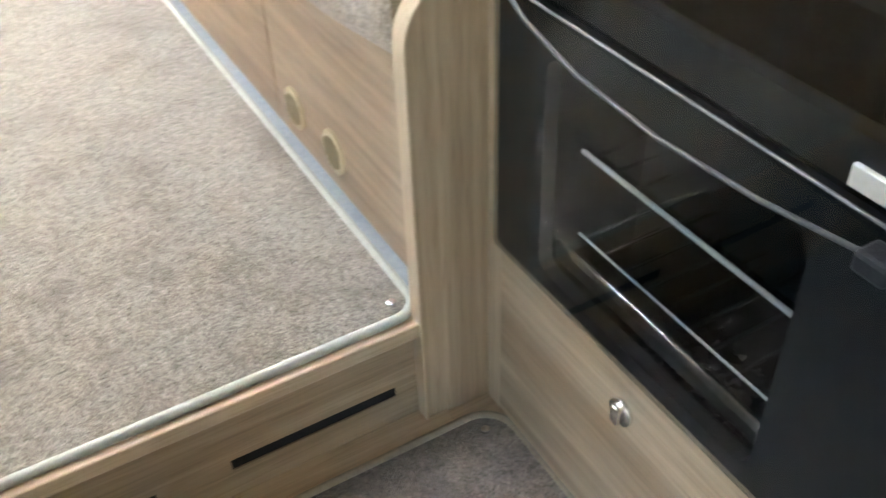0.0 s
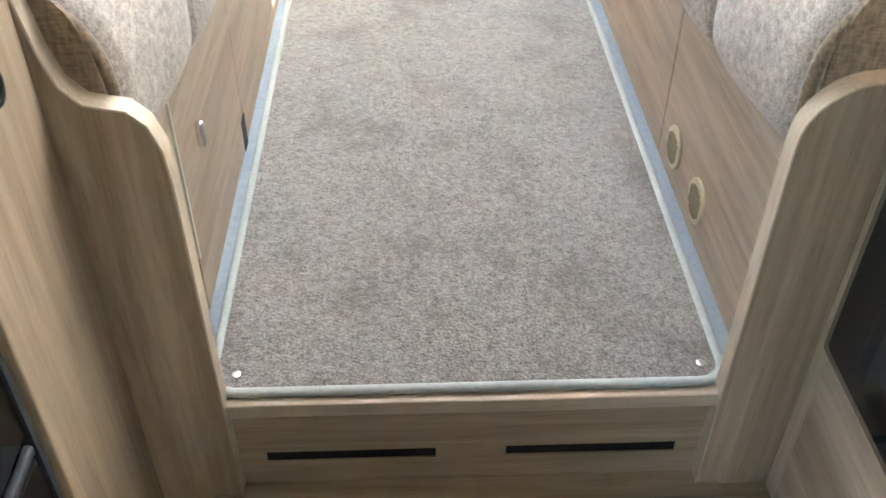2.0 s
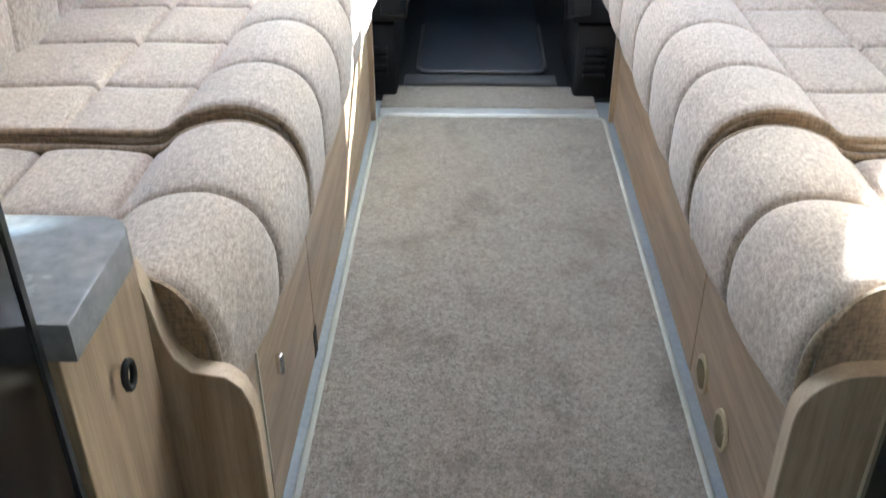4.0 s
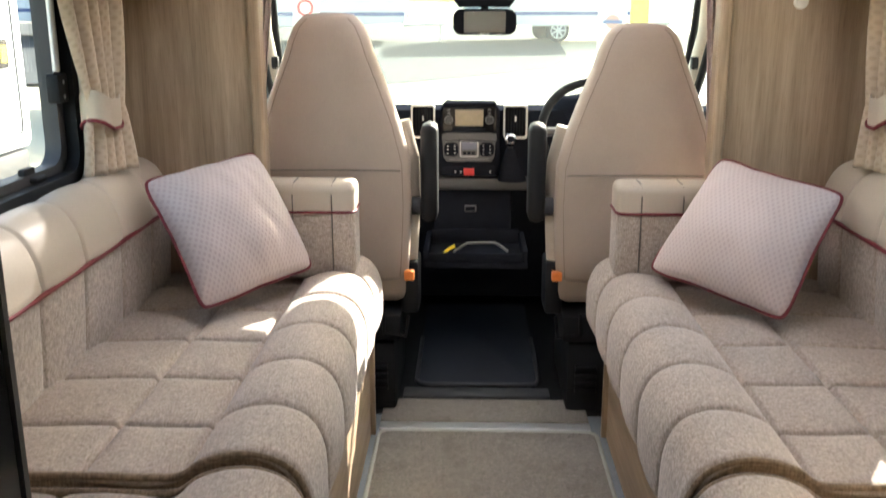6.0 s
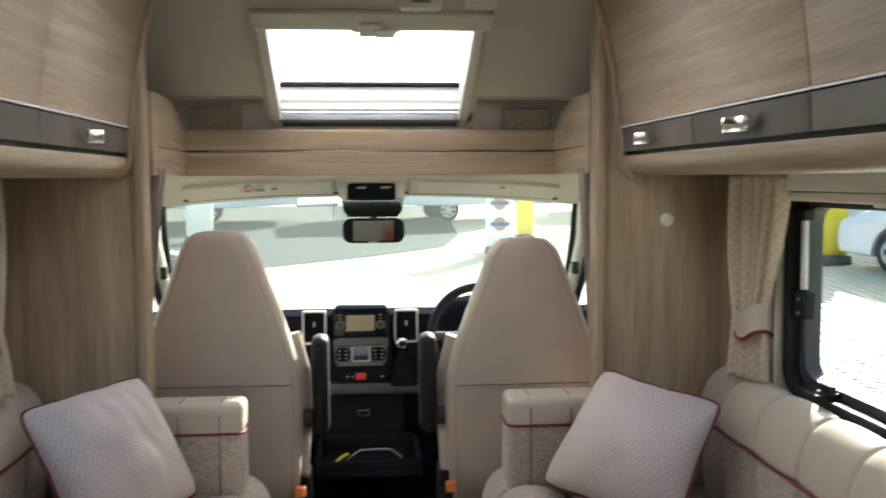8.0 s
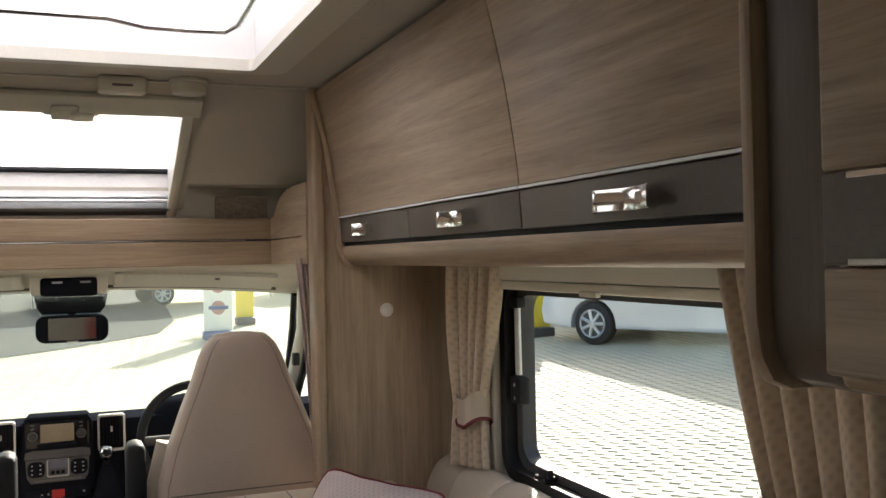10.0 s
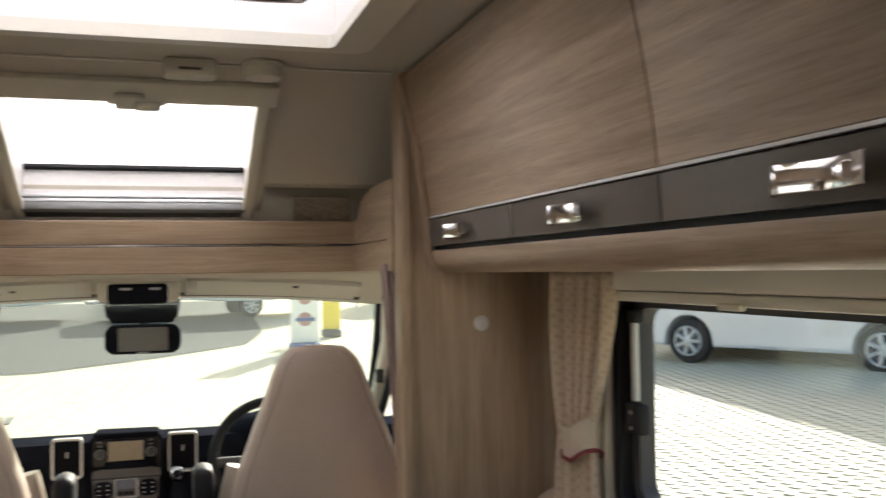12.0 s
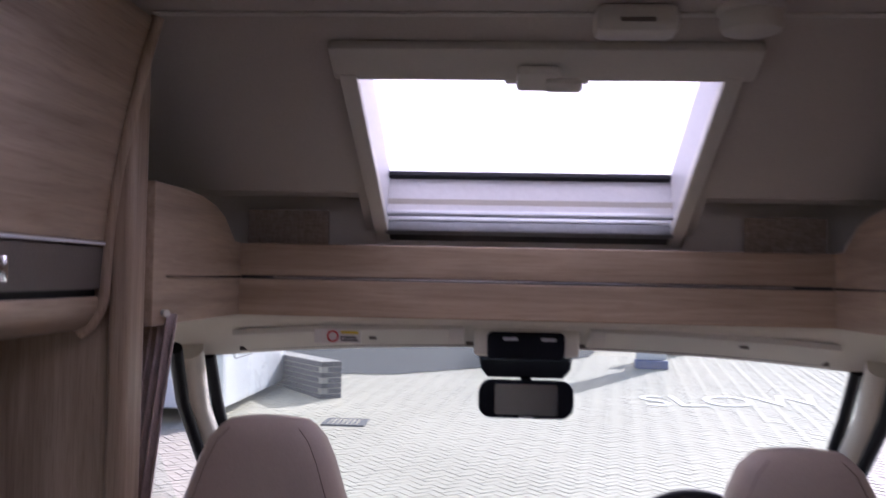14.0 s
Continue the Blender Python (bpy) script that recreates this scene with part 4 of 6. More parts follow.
# ---- side windows ----
def side_window(sign, number):
    w = thing(f"window_{number}", "black-framed hinged side window with rounded corners and a cream blind cassette", "window", kind="structure")
    a, b = sorted((sign * (WALL - 0.012), sign * (WALL + 0.05)))
    bm = bmesh.new()
    ring(bm, rounded(WIN_Y0 - 0.012, WIN_Y1 + 0.012, WIN_Z0 - 0.012, WIN_Z1 + 0.012, 0.075, 8), rounded(WIN_Y0 + 0.02, WIN_Y1 - 0.02, WIN_Z0 + 0.02, WIN_Z1 - 0.02, 0.055, 8), 0, a, b)
    part("window_frame", bm, BLACK, w, "black rubber frame", smooth=30)
    a, b = sorted((sign * (WALL + 0.02), sign * (WALL + 0.06)))
    bm = bmesh.new()
    ring(bm, rounded(WIN_Y0 + 0.0, WIN_Y1 - 0.0, WIN_Z0 + 0.0, WIN_Z1 - 0.0, 0.065, 8), rounded(WIN_Y0 + 0.052, WIN_Y1 - 0.052, WIN_Z0 + 0.042, WIN_Z1 - 0.04, 0.05, 8), 0, a, b)
    part("sash", bm, CHARCOAL, w, "dark inner sash", smooth=30)
    a, b = sorted((sign * (WALL + 0.045), sign * (WALL + 0.05)))
    p = part("pane", prism(bmesh.new(), rounded(WIN_Y0 + 0.004, WIN_Y1 - 0.004, WIN_Z0 + 0.004, WIN_Z1 - 0.004, 0.06, 8), 0, a, b), GLASS, w)
    p.visible_shadow = False
    a, b = sorted((sign * (WALL - 0.045), sign * (WALL - 0.002)))
    part("blind_cassette", boxes((a, b, WIN_Y0 - 0.05, WIN_Y1 + 0.03, WIN_Z1 + 0.0, WIN_Z1 + 0.056), bevel=0.008), CREAM, w, smooth=40)
    part("blind_bar", boxes((a + 0.008, b - 0.008, WIN_Y0, WIN_Y1, WIN_Z1 - 0.024, WIN_Z1 - 0.002), bevel=0.004), CREAM, w, "beige pull bar of the blind", smooth=40)
    part("pull_tab", boxes((a - 0.004, a + 0.01, 0.86, 0.93, WIN_Z1 - 0.03, WIN_Z1 - 0.018), bevel=0.003), CREAM, w)
    a, b = sorted((sign * (WALL - 0.03), sign * (WALL - 0.002)))
    part("blind_rail", boxes((a, b, WIN_Y1 + 0.018, WIN_Y1 + 0.05, WIN_Z0 - 0.03, WIN_Z1 + 0.02), bevel=0.006), CREAM, w, "upright cream blind rail", smooth=40)
    # stay with its arm and hinge
    x = sign * (WALL + 0.012)
    part("stay_arm", tube(bmesh.new(), [(x, WIN_Y1 - 0.05, WIN_Z1 - 0.06), (x, WIN_Y1 - 0.052, 1.15)], 0.009, 12), SILVER, w, "silver tube stay", smooth=50)
    part("stay_knuckle", boxes((x - 0.014, x + 0.014, WIN_Y1 - 0.075, WIN_Y1 - 0.03, WIN_Z1 - 0.075, WIN_Z1 - 0.045), bevel=0.006), BLACK, w, "black plastic hinge", smooth=40)
    h = part("stay_knuckle", boxes((x - 0.016, x + 0.016, WIN_Y1 - 0.085, WIN_Y1 - 0.028, 1.075, 1.145), bevel=0.006), BLACK, w, "black plastic hinge", smooth=40)
    for z in (1.09, 1.125):
        part("screw", disc(bmesh.new(), (x - sign * 0.0165, WIN_Y1 - 0.056, z), (-sign, 0, 0), 0.005, 0.002, 12), SILVER, h)
    part("catch", boxes((x - 0.03, x + 0.01, 1.165, 1.22, WIN_Z0 + 0.022, WIN_Z0 + 0.036), (x - 0.028, x - 0.01, 1.15, 1.205, WIN_Z0 + 0.034, WIN_Z0 + 0.058), bevel=0.005), BLACK, w, "black turning catch", smooth=40)
    return w


side_window(-1, 1)
side_window(1, 2)


def curtain(sign, y_mid, top, tie, foot, z_top, z_tie, z_foot, label, lean=0.0, folds=5, slant=0.0):
    """A gathered curtain held by a band: widths at the top, at the band and at the foot; slant: how far it turns into the room."""
    ob = thing("curtain", label, "curtain", "side window curtains")
    bm = bmesh.new()
    rows = []
    NZ, NY = 36, 120
    for j in range(NZ + 1):
        z = z_top + (z_foot - z_top) * j / NZ
        if z > z_tie:
            t = (z_top - z) / (z_top - z_tie)
            w = top + (tie - top) * t ** 1.6
        else:
            t = (z_tie - z) / (z_tie - z_foot)
            w = tie + (foot - tie) * t ** 0.7
        shift = lean * min(1.0, (z_top - z) / (z_top - z_tie))
        row = []
        for i in range(NY + 1):
            u = i / NY
            crease = abs(math.sin(folds * math.pi * u + 0.5 * math.sin(3 * u + z * 1.2 + y_mid * 5))) ** 0.55
            depth = (0.028 if slant else 0.038) * (0.45 + 0.55 * w / top) * (0.75 + 0.25 * math.sin(7 * u + 9 * y_mid)) * (1 - 2 * crease) + slant * (0.5 - u) * w / top - 0.12 * slant + 0.004 * noise.noise(Vector((u * 14, z * 5, y_mid)))
            row.append(bm.verts.new((sign * (WALL - 0.06 + depth), y_mid + shift + (u - 0.5) * w, z)))
        rows.append(row)
    for a, b in zip(rows, rows[1:]):
        for i in range(NY):
            bm.faces.new((a[i], a[i + 1], b[i + 1], b[i]))
    d = part("drape", bm, CURTAIN, ob, smooth=80)
    s = d.modifiers.new("thickness", "SOLIDIFY")
    s.thickness = 0.003
    y = y_mid + lean
    band = rounded(WALL - 0.105, WALL - 0.025, y - tie / 2 - 0.008, y + tie / 2 + 0.008, 0.034, 8)
    bm = bmesh.new()
    edges = []
    for q, r in band:
        sink = 0.03 * (1 - min(1.0, abs(r - y) / (tie / 2 + 0.008)) ** 2)
        mid = WALL - 0.065
        near = [(q, r, z_tie + 0.045 - sink), (q, r, z_tie - 0.028 - sink)]
        far = [(q + (mid - q) * 0.07, r + (y - r) * 0.05, near[1][2]), (q + (mid - q) * 0.07, r + (y - r) * 0.05, near[0][2])]
        edges.append([bm.verts.new((sign * p[0], p[1], p[2])) for p in near + far])
    for k, a in enumerate(edges):
        b = edges[(k + 1) % len(edges)]
        for i in range(4):
            bm.faces.new((a[i], b[i], b[(i + 1) % 4], a[(i + 1) % 4]))
    bmesh.ops.recalc_face_normals(bm, faces=bm.faces)
    t = part("tie_band", bm, LEATHER, ob, "beige tie-back band", smooth=40)
    part("band_piping", tube(bmesh.new(), [(sign * q, r, z_tie - 0.029 - 0.03 * (1 - min(1.0, abs(r - y) / (tie / 2 + 0.008)) ** 2)) for q, r in band], 0.005, 8, True), PIPING, t, "dark red piping", smooth=60)
    return ob


curtain(1, 1.415, 0.17, 0.09, 0.12, 1.44, 1.06, 0.893, "cream patterned curtain gathered in a beige tie-back", 0.055, 5, 0.085)
curtain(-1, 1.35, 0.18, 0.10, 0.16, 1.44, 1.06, 0.893, "cream patterned curtain gathered in a beige tie-back", 0.055, 5, 0.085)
curtain(1, 0.265, 0.33, 0.23, 0.28, 1.44, 1.05, 0.893, "brown-shaded cream curtain half drawn over the window", -0.06, 6)
curtain(-1, 0.20, 0.24, 0.15, 0.20, 1.44, 1.05, 0.893, "cream patterned curtain half drawn over the window", -0.04, 4)

button = thing("bell_push", "round white push button on the oak bulkhead", "switch")
part("rim", disc(bmesh.new(), (0.823, BULK - 0.006, 1.314), (0, -1, 0), 0.020, 0.006, 32, 0.002), WHITE, button, smooth=40)
part("cap", disc(bmesh.new(), (0.823, BULK - 0.013, 1.314), (0, -1, 0), 0.0145, 0.009, 32, 0.003), WHITE, button, smooth=40)

# ---- kitchen: oven side ----
unit = thing("oven_unit", "pale oak kitchen unit with a drop-down door under the oven", "kitchen unit")
part("post", boxes((0.428, 0.46, -0.03, 0.002, KITCHEN, 0.72), bevel=0.002), PALE_OAK, unit, "narrow upright pale oak strip")
part("carcass", boxes((0.46, WALL - 0.002, -0.60, 0.002, KITCHEN, 0.128), (0.46, WALL - 0.002, -0.034, 0.002, 0.128, 0.70), (0.96, WALL - 0.002, -0.60, -0.034, 0.128, 0.70)), OAK_Y, unit)
d = part("door", boxes((0.424, 0.442, -0.60, -0.034, KITCHEN + 0.01, 0.128), bevel=0.002), OAK_Y, unit, "pale oak flap")
k = part("catch", disc(bmesh.new(), (0.418, -0.28, 0.06), (-1, 0, 0), 0.018, 0.006, 24, 0.002), CHROME, d, "round chrome push catch", smooth=40)
part("button", boxes((0.410, 0.419, -0.287, -0.273, 0.047, 0.073), bevel=0.003), CHROME, k, smooth=40)
oven = thing("oven", "black built-in oven with a glass door, grill above and bowed handle", "oven")
part("body", boxes((0.62, 0.95, -0.585, -0.04, 0.14, 0.70)), BLACK, oven, "black oven cavity")
part("side_trim", boxes((0.436, 0.62, -0.055, -0.036, 0.132, 0.71), (0.436, 0.62, -0.60, -0.58, 0.132, 0.71), (0.436, 0.62, -0.58, -0.055, 0.132, 0.15), (0.436, 0.62, -0.58, -0.055, 0.69, 0.71), (0.436, 0.62, -0.58, -0.055, 0.462, 0.486)), GLOSS_BLACK, oven)
door = part("door", ring(bmesh.new(), rounded(-0.595, -0.04, 0.137, 0.466, 0.008, 3), rounded(-0.452, -0.125, 0.158, 0.425, 0.02, 3), 0, 0.4145, 0.432), BLACK, oven, "black inner door frame")
part("glass", prism(bmesh.new(), rounded(-0.595, -0.04, 0.137, 0.466, 0.006, 3), 0, 0.409, 0.4135), OVEN_GLASS, door, "smoked glass door panel").visible_shadow = False
bm = bmesh.new()
tube(bm, [(0.407, -0.512, 0.455), (0.396, -0.495, 0.455), (0.385, -0.42, 0.452), (0.380, -0.32, 0.449), (0.382, -0.21, 0.453), (0.390, -0.12, 0.464), (0.404, -0.06, 0.474)], 0.0022, 10)
part("handle", bm, CHARCOAL, door, "long thin bowed metal handle", smooth=60)
part("handle_foot", boxes((0.385, 0.409, -0.528, -0.500, 0.446, 0.464), bevel=0.004), BLACK, door)
part("door_trim", boxes((0.4335, 0.440, -0.45, -0.13, 0.166, 0.196), bevel=0.002), CHROME, door, "bright metal sill behind the glass")
for z, r, y0, y1 in ((0.226, 0.0014, -0.447, -0.167), (0.328, 0.0026, -0.448, -0.162)):
    part("shelf_rail", tube(bmesh.new(), [(0.436, y0, z), (0.436, y1, z)], r, 8), GLEAM, oven, "bright wire shelf")
    for n in range(9):
        y = y0 + 0.012 + n * 0.032
        part("shelf_wire", tube(bmesh.new(), [(0.436, y, z + 0.003), (0.61, y, z + 0.003)], 0.0022, 6), CHROME, oven)
grill = part("grill_door", ring(bmesh.new(), rounded(-0.595, -0.04, 0.48, 0.695, 0.008, 3), rounded(-0.50, -0.12, 0.52, 0.65, 0.012, 3), 0, 0.4145, 0.432), BLACK, oven, "black inner grill door frame")
part("glass", prism(bmesh.new(), rounded(-0.595, -0.04, 0.48, 0.695, 0.006, 3), 0, 0.409, 0.4135), OVEN_GLASS, grill, "smoked glass door panel")
part("trim", boxes((0.4065, 0.409, -0.59, -0.045, 0.4725, 0.4745), bevel=0.0005), DARK_SILVER, grill, "thin bright trim")
part("badge", boxes((0.404, 0.409, -0.52, -0.47, 0.488, 0.505), bevel=0.001), SILVER, grill, "small blank metal badge")
top_r = solid("worktop", boxes((0.405, WALL - 0.002, -2.0, 0.004, 0.712, 0.745), bevel=0.006), WORKTOP, "grey stone-look laminate worktop over the oven", "worktop")
base_r = thing("kitchen_unit", "oak base unit beside the oven", "kitchen unit")
part("body", boxes((0.445, WALL - 0.002, -2.0, -0.602, KITCHEN, 0.71)), OAK_Y, base_r)
part("door", boxes((0.427, 0.444, -1.2, -0.606, KITCHEN + 0.01, 0.70), bevel=0.002), OAK_Z, base_r)

# red blanket box on the rear wall, seen in the mirror
blanket = thing("fire_blanket", "red fire blanket box on the rear wall", "fire blanket")
part("box", boxes((0.12, 0.38, -2.598, -2.56, 0.72, 1.0), bevel=0.01), RED, blanket, smooth=40)
part("tab", boxes((0.22, 0.25, -2.56, -2.555, 0.66, 0.74), bevel=0.002), WHITE, blanket)

# ---- kitchen: fridge side ----
unit = thing("kitchen_unit", "narrow pale oak kitchen unit under a grey worktop", "kitchen unit")
part("front_panel", boxes((-0.445, -0.428, -0.205, -0.002, KITCHEN, 0.638), bevel=0.002), OAK_Z, unit)
part("carcass", boxes((-WALL + 0.002, -0.446, -0.205, -0.002, KITCHEN, 0.638)), OAK_Y, unit)
part("catch", tube(bmesh.new(), [(-0.415, -0.105 + 0.012 * math.cos(k * math.tau / 16), 0.54 + 0.016 * math.sin(k * math.tau / 16)) for k in range(16)], 0.004, 8, True), BLACK, unit, "black ring catch", smooth=60)
top_l = solid("worktop", prism(bmesh.new(), [(-0.46, -0.02), (-WALL + 0.002, -0.02), (-WALL + 0.002, -0.21), (-0.408, -0.21)] + [(-0.408 - 0.04 + 0.04 * math.cos(radians(a)), -0.06 + 0.04 * math.sin(radians(a))) for a in range(0, 91, 15)], 2, 0.64, 0.682, 0.003), WORKTOP, "grey stone-look laminate worktop with a rounded corner", "worktop", smooth=30)
fridge = thing("fridge", "tall black fridge with two glossy doors", "fridge")
part("body", boxes((-WALL + 0.002, -0.472, -0.80, -0.215, KITCHEN, 1.25)), BLACK, fridge)
part("door", boxes((-0.472, -0.434, -0.79, -0.222, 0.24, 1.24), bevel=0.008), GLOSS_BLACK, fridge, smooth=40)
part("lower_door", boxes((-0.472, -0.434, -0.79, -0.222, KITCHEN + 0.03, 0.215), bevel=0.008), GLOSS_BLACK, fridge, smooth=40)
part("trim", boxes((-0.44, -0.430, -0.78, -0.23, 0.222, 0.234), bevel=0.003), CHARCOAL, fridge, "grey trim between the doors")
part("edge_seal", boxes((-0.47, -0.434, -0.221, -0.213, KITCHEN, 1.25)), CHARCOAL, fridge)

# ---- cab ----
def loft(sections, sides=28, power=2.6):
    """A body through level sections (z, x, y, half width, half depth): rounded rectangles, capped."""
    bm = bmesh.new()
    rings = []
    for z, x, y, w, d in sections:
        r = []
        for k in range(sides):
            a = math.tau * k / sides
            c, s = math.cos(a), math.sin(a)
            r.append(bm.verts.new((x + w * math.copysign(abs(c) ** (2 / power), c), y + d * math.copysign(abs(s) ** (2 / power), s), z)))
        rings.append(r)
    for a, b in zip(rings, rings[1:]):
        for k in range(sides):
            bm.faces.new((a[k], a[(k + 1) % sides], b[(k + 1) % sides], b[k]))
    bm.faces.new(rings[0][::-1])
    bm.faces.new(rings[-1])
    return bm


def cab_seat(x, top, inner):
    """A captain's seat seen from behind; inner: the side of the gangway (1 right, -1 left)."""
    ob = thing("captain_chair", "beige leather captain's seat with a tall tapering back", "seat", "cab seats")
    ob.location.z = -0.015
    rise = top - 0.47
    shape = [(0.0, 0.205, 0.05), (0.02, 0.232, 0.066), (0.10, 0.238, 0.075), (0.30, 0.246, 0.078), (0.46, 0.243, 0.078), (0.60, 0.215, 0.072), (0.72, 0.180, 0.066), (0.84, 0.141, 0.060), (0.91, 0.122, 0.056), (0.955, 0.105, 0.050), (0.98, 0.086, 0.040), (0.993, 0.072, 0.028), (1.0, 0.03, 0.012)]
    y0 = 1.955
    part("backrest", loft([(0.47 + f * rise, x, y0 - 0.03 * math.sin(f * 2.6) + 0.02 * f, w, d) for f, w, d in shape], 44, 3.2), LEATHER_CAB, ob, "beige leather backrest", smooth=60)
    # pale bolsters along the front edges
    pts = [(x + inner * (w - 0.008), y0 + 0.060, 0.47 + f * rise) for f, w, d in shape[1:6]]
    part("side_bolster", tube(bmesh.new(), pts, 0.032, 12), LEATHER, ob, "cream leather side bolster", smooth=60)
    z = 0.47 + 0.445 * rise
    part("seam", tube(bmesh.new(), [(x + u * 0.215, y0 - 0.106 + 0.012 * u * u, z - 0.004 * u * u) for u in (-1, -0.6, -0.2, 0.2, 0.6, 1)], 0.0022, 6), TAUPE, ob, "stitched seam across the back")
    for e in (-1, 1):
        pts = [(x + e * (w - 0.024), y0 - 0.03 * math.sin(f * 2.6) + 0.02 * f - d * (1 - ((w - 0.024) / w) ** 3.2) ** (1 / 3.2) - 0.0005, 0.47 + f * rise) for f, w, d in shape[1:11]]
        part("edge_seam", tube(bmesh.new(), pts, 0.0011, 6), CAB_SEAM, ob, "stitched seam along the back's edge", smooth=60)
    part("seat_cushion", boxes((x - 0.23, x + 0.23, 1.95, 2.42, 0.38, 0.52), bevel=0.04), LEATHER_CAB, ob, smooth=50)
    part("pedestal", boxes((x - 0.19, x + 0.19, 1.92, 2.36, 0.02, 0.26), bevel=0.015), BLACK, ob, "black pedestal", smooth=40)
    part("runner", boxes((x - 0.21, x + 0.21, 1.90, 2.38, 0.27, 0.36), bevel=0.012), BLACK, ob, "black seat runner", smooth=40)
    for k in range(4):
        part("bellows", boxes((x + inner * 0.13 - 0.035, x + inner * 0.13 + 0.035, 1.897, 2.2, 0.095 + 0.026 * k, 0.112 + 0.026 * k), bevel=0.005), BLACK, ob, smooth=40)
    hx = x + inner * 0.235
    part("lever", tube(bmesh.new(), [(hx - inner * 0.08, 1.90, 0.37), (hx - inner * 0.08, 1.895, 0.30), (hx - inner * 0.01, 1.895, 0.29), (hx, 1.90, 0.36)], 0.006, 8), BLACK, ob, smooth=60)
    part("hinge_cover", boxes((hx - 0.03, hx + 0.03, 1.97, 2.12, 0.34, 0.52), bevel=0.015), BLACK, ob, smooth=40)
    part("belt_buckle", boxes((hx - 0.014, hx + 0.018, 1.90, 1.93, 0.475, 0.505), bevel=0.004), ORANGE, ob, "orange-red buckle button", smooth=40)
    arm = part("armrest", boxes((x + inner * 0.300 - 0.027, x + inner * 0.300 + 0.027, 1.93, 2.04, 0.655, 0.965), bevel=0.022), BLACK, ob, "black armrest folded upright", smooth=50)
    part("arm_pivot", disc(bmesh.new(), (x + inner * 0.274, 1.99, 0.70), (inner, 0, 0), 0.03, 0.03, 20, 0.003), CHARCOAL, arm, smooth=40)
    return ob


cab_seat(-0.490, 1.297, 1)
cab_seat(0.447, 1.268, -1)

# floor mat, tunnel and footwell
mat_ob = thing("cab_mat", "dark rubber cab mat with a raised rim", "mat")
part("sheet", prism(bmesh.new(), rounded(-0.246, 0.186, 2.125, 3.05, 0.03), 2, 0.002, 0.012, 0.003), NAVY, mat_ob, smooth=40)
part("rim", tube(bmesh.new(), [(-0.246, 2.6, 0.012), (-0.246, 2.165, 0.012), (-0.232, 2.135, 0.012), (-0.20, 2.125, 0.012), (0.14, 2.125, 0.012), (0.172, 2.135, 0.012), (0.186, 2.165, 0.012), (0.186, 2.6, 0.012)], 0.008, 8), CHARCOAL, mat_ob, "grey raised rim", smooth=60)
part("edge_bar", boxes((-0.285, 0.215, 2.01, 2.085, 0.0, 0.022), bevel=0.008), CHARCOAL, mat_ob, "black threshold bar", smooth=40)
structure("cab_floor", boxes((-0.95, 0.95, 1.90, 3.3, 0.001, 0.0018)), BLACK, "black cab floor covering")
tub = thing("storage_tub", "black open storage tray under the dashboard with loose cables", "tray")
tub.location = (0, -0.11, 0.075)
for n, r in (("tray_floor", (-0.23, 0.15, 2.44, 2.742, 0.30, 0.325)), ("tray_side", (-0.23, -0.21, 2.44, 2.742, 0.325, 0.37)), ("tray_side", (0.13, 0.15, 2.44, 2.742, 0.325, 0.37)), ("tray_lip", (-0.21, 0.13, 2.44, 2.455, 0.325, 0.36)), ("tray_back", (-0.21, 0.13, 2.725, 2.742, 0.325, 0.38))):
    part(n, boxes(r, bevel=0.004), DASH, tub, smooth=40)
cable = thing("cable", "grey and yellow loose cable lying in the tray", "cable")
cable.location = (0, -0.11, 0.075)
part("grey_lead", tube(bmesh.new(), [(-0.12, 2.5, 0.35), (-0.07, 2.53, 0.375), (-0.01, 2.50, 0.385), (0.03, 2.52, 0.38), (0.05, 2.56, 0.36), (0.08, 2.53, 0.345)], 0.0045, 8), DARK_SILVER, cable, smooth=60)
part("yellow_tag", tube(bmesh.new(), [(-0.16, 2.49, 0.34), (-0.14, 2.495, 0.36), (-0.115, 2.5, 0.372)], 0.006, 8), YELLOW, cable, "yellow plug end", smooth=60)

# dashboard
dash = thing("dashboard", "black van dashboard with a centre stack, display and round vents", "dashboard")
dash.location = (0, -0.03, -0.028)
outline = [(2.66, 0.945), (2.80, 0.952), (3.05, 0.90), (3.35, 0.80), (3.35, 0.10), (3.0, 0.10), (2.86, 0.45), (2.70, 0.62), (2.645, 0.72), (2.64, 0.90)]
part("body", prism(bmesh.new(), outline, 0, -0.88, 0.88, 0.01), DASH, dash, smooth=40)
outline = [(-0.186, 0.72), (0.056, 0.72), (0.052, 0.84), (0.046, 0.955), (0.030, 0.976), (-0.155, 0.978), (-0.172, 0.957), (-0.180, 0.84)]
stack = part("centre_console", prism(bmesh.new(), outline, 1, 2.612, 2.72, 0.006), DASH, dash, "black centre stack", smooth=40)
part("hood", boxes((-0.160, 0.034, 2.600, 2.68, 0.966, 0.980), bevel=0.006), DASH, stack, smooth=40)
part("screen_bezel", prism(bmesh.new(), rounded(-0.165, 0.036, 0.870, 0.962, 0.014), 1, 2.603, 2.613, 0.003), GLOSS_BLACK, stack, smooth=40)
part("display", boxes((-0.119, -0.013, 2.600, 2.605, 0.892, 0.953), bevel=0.002), SCREEN, stack, "pale lit display")
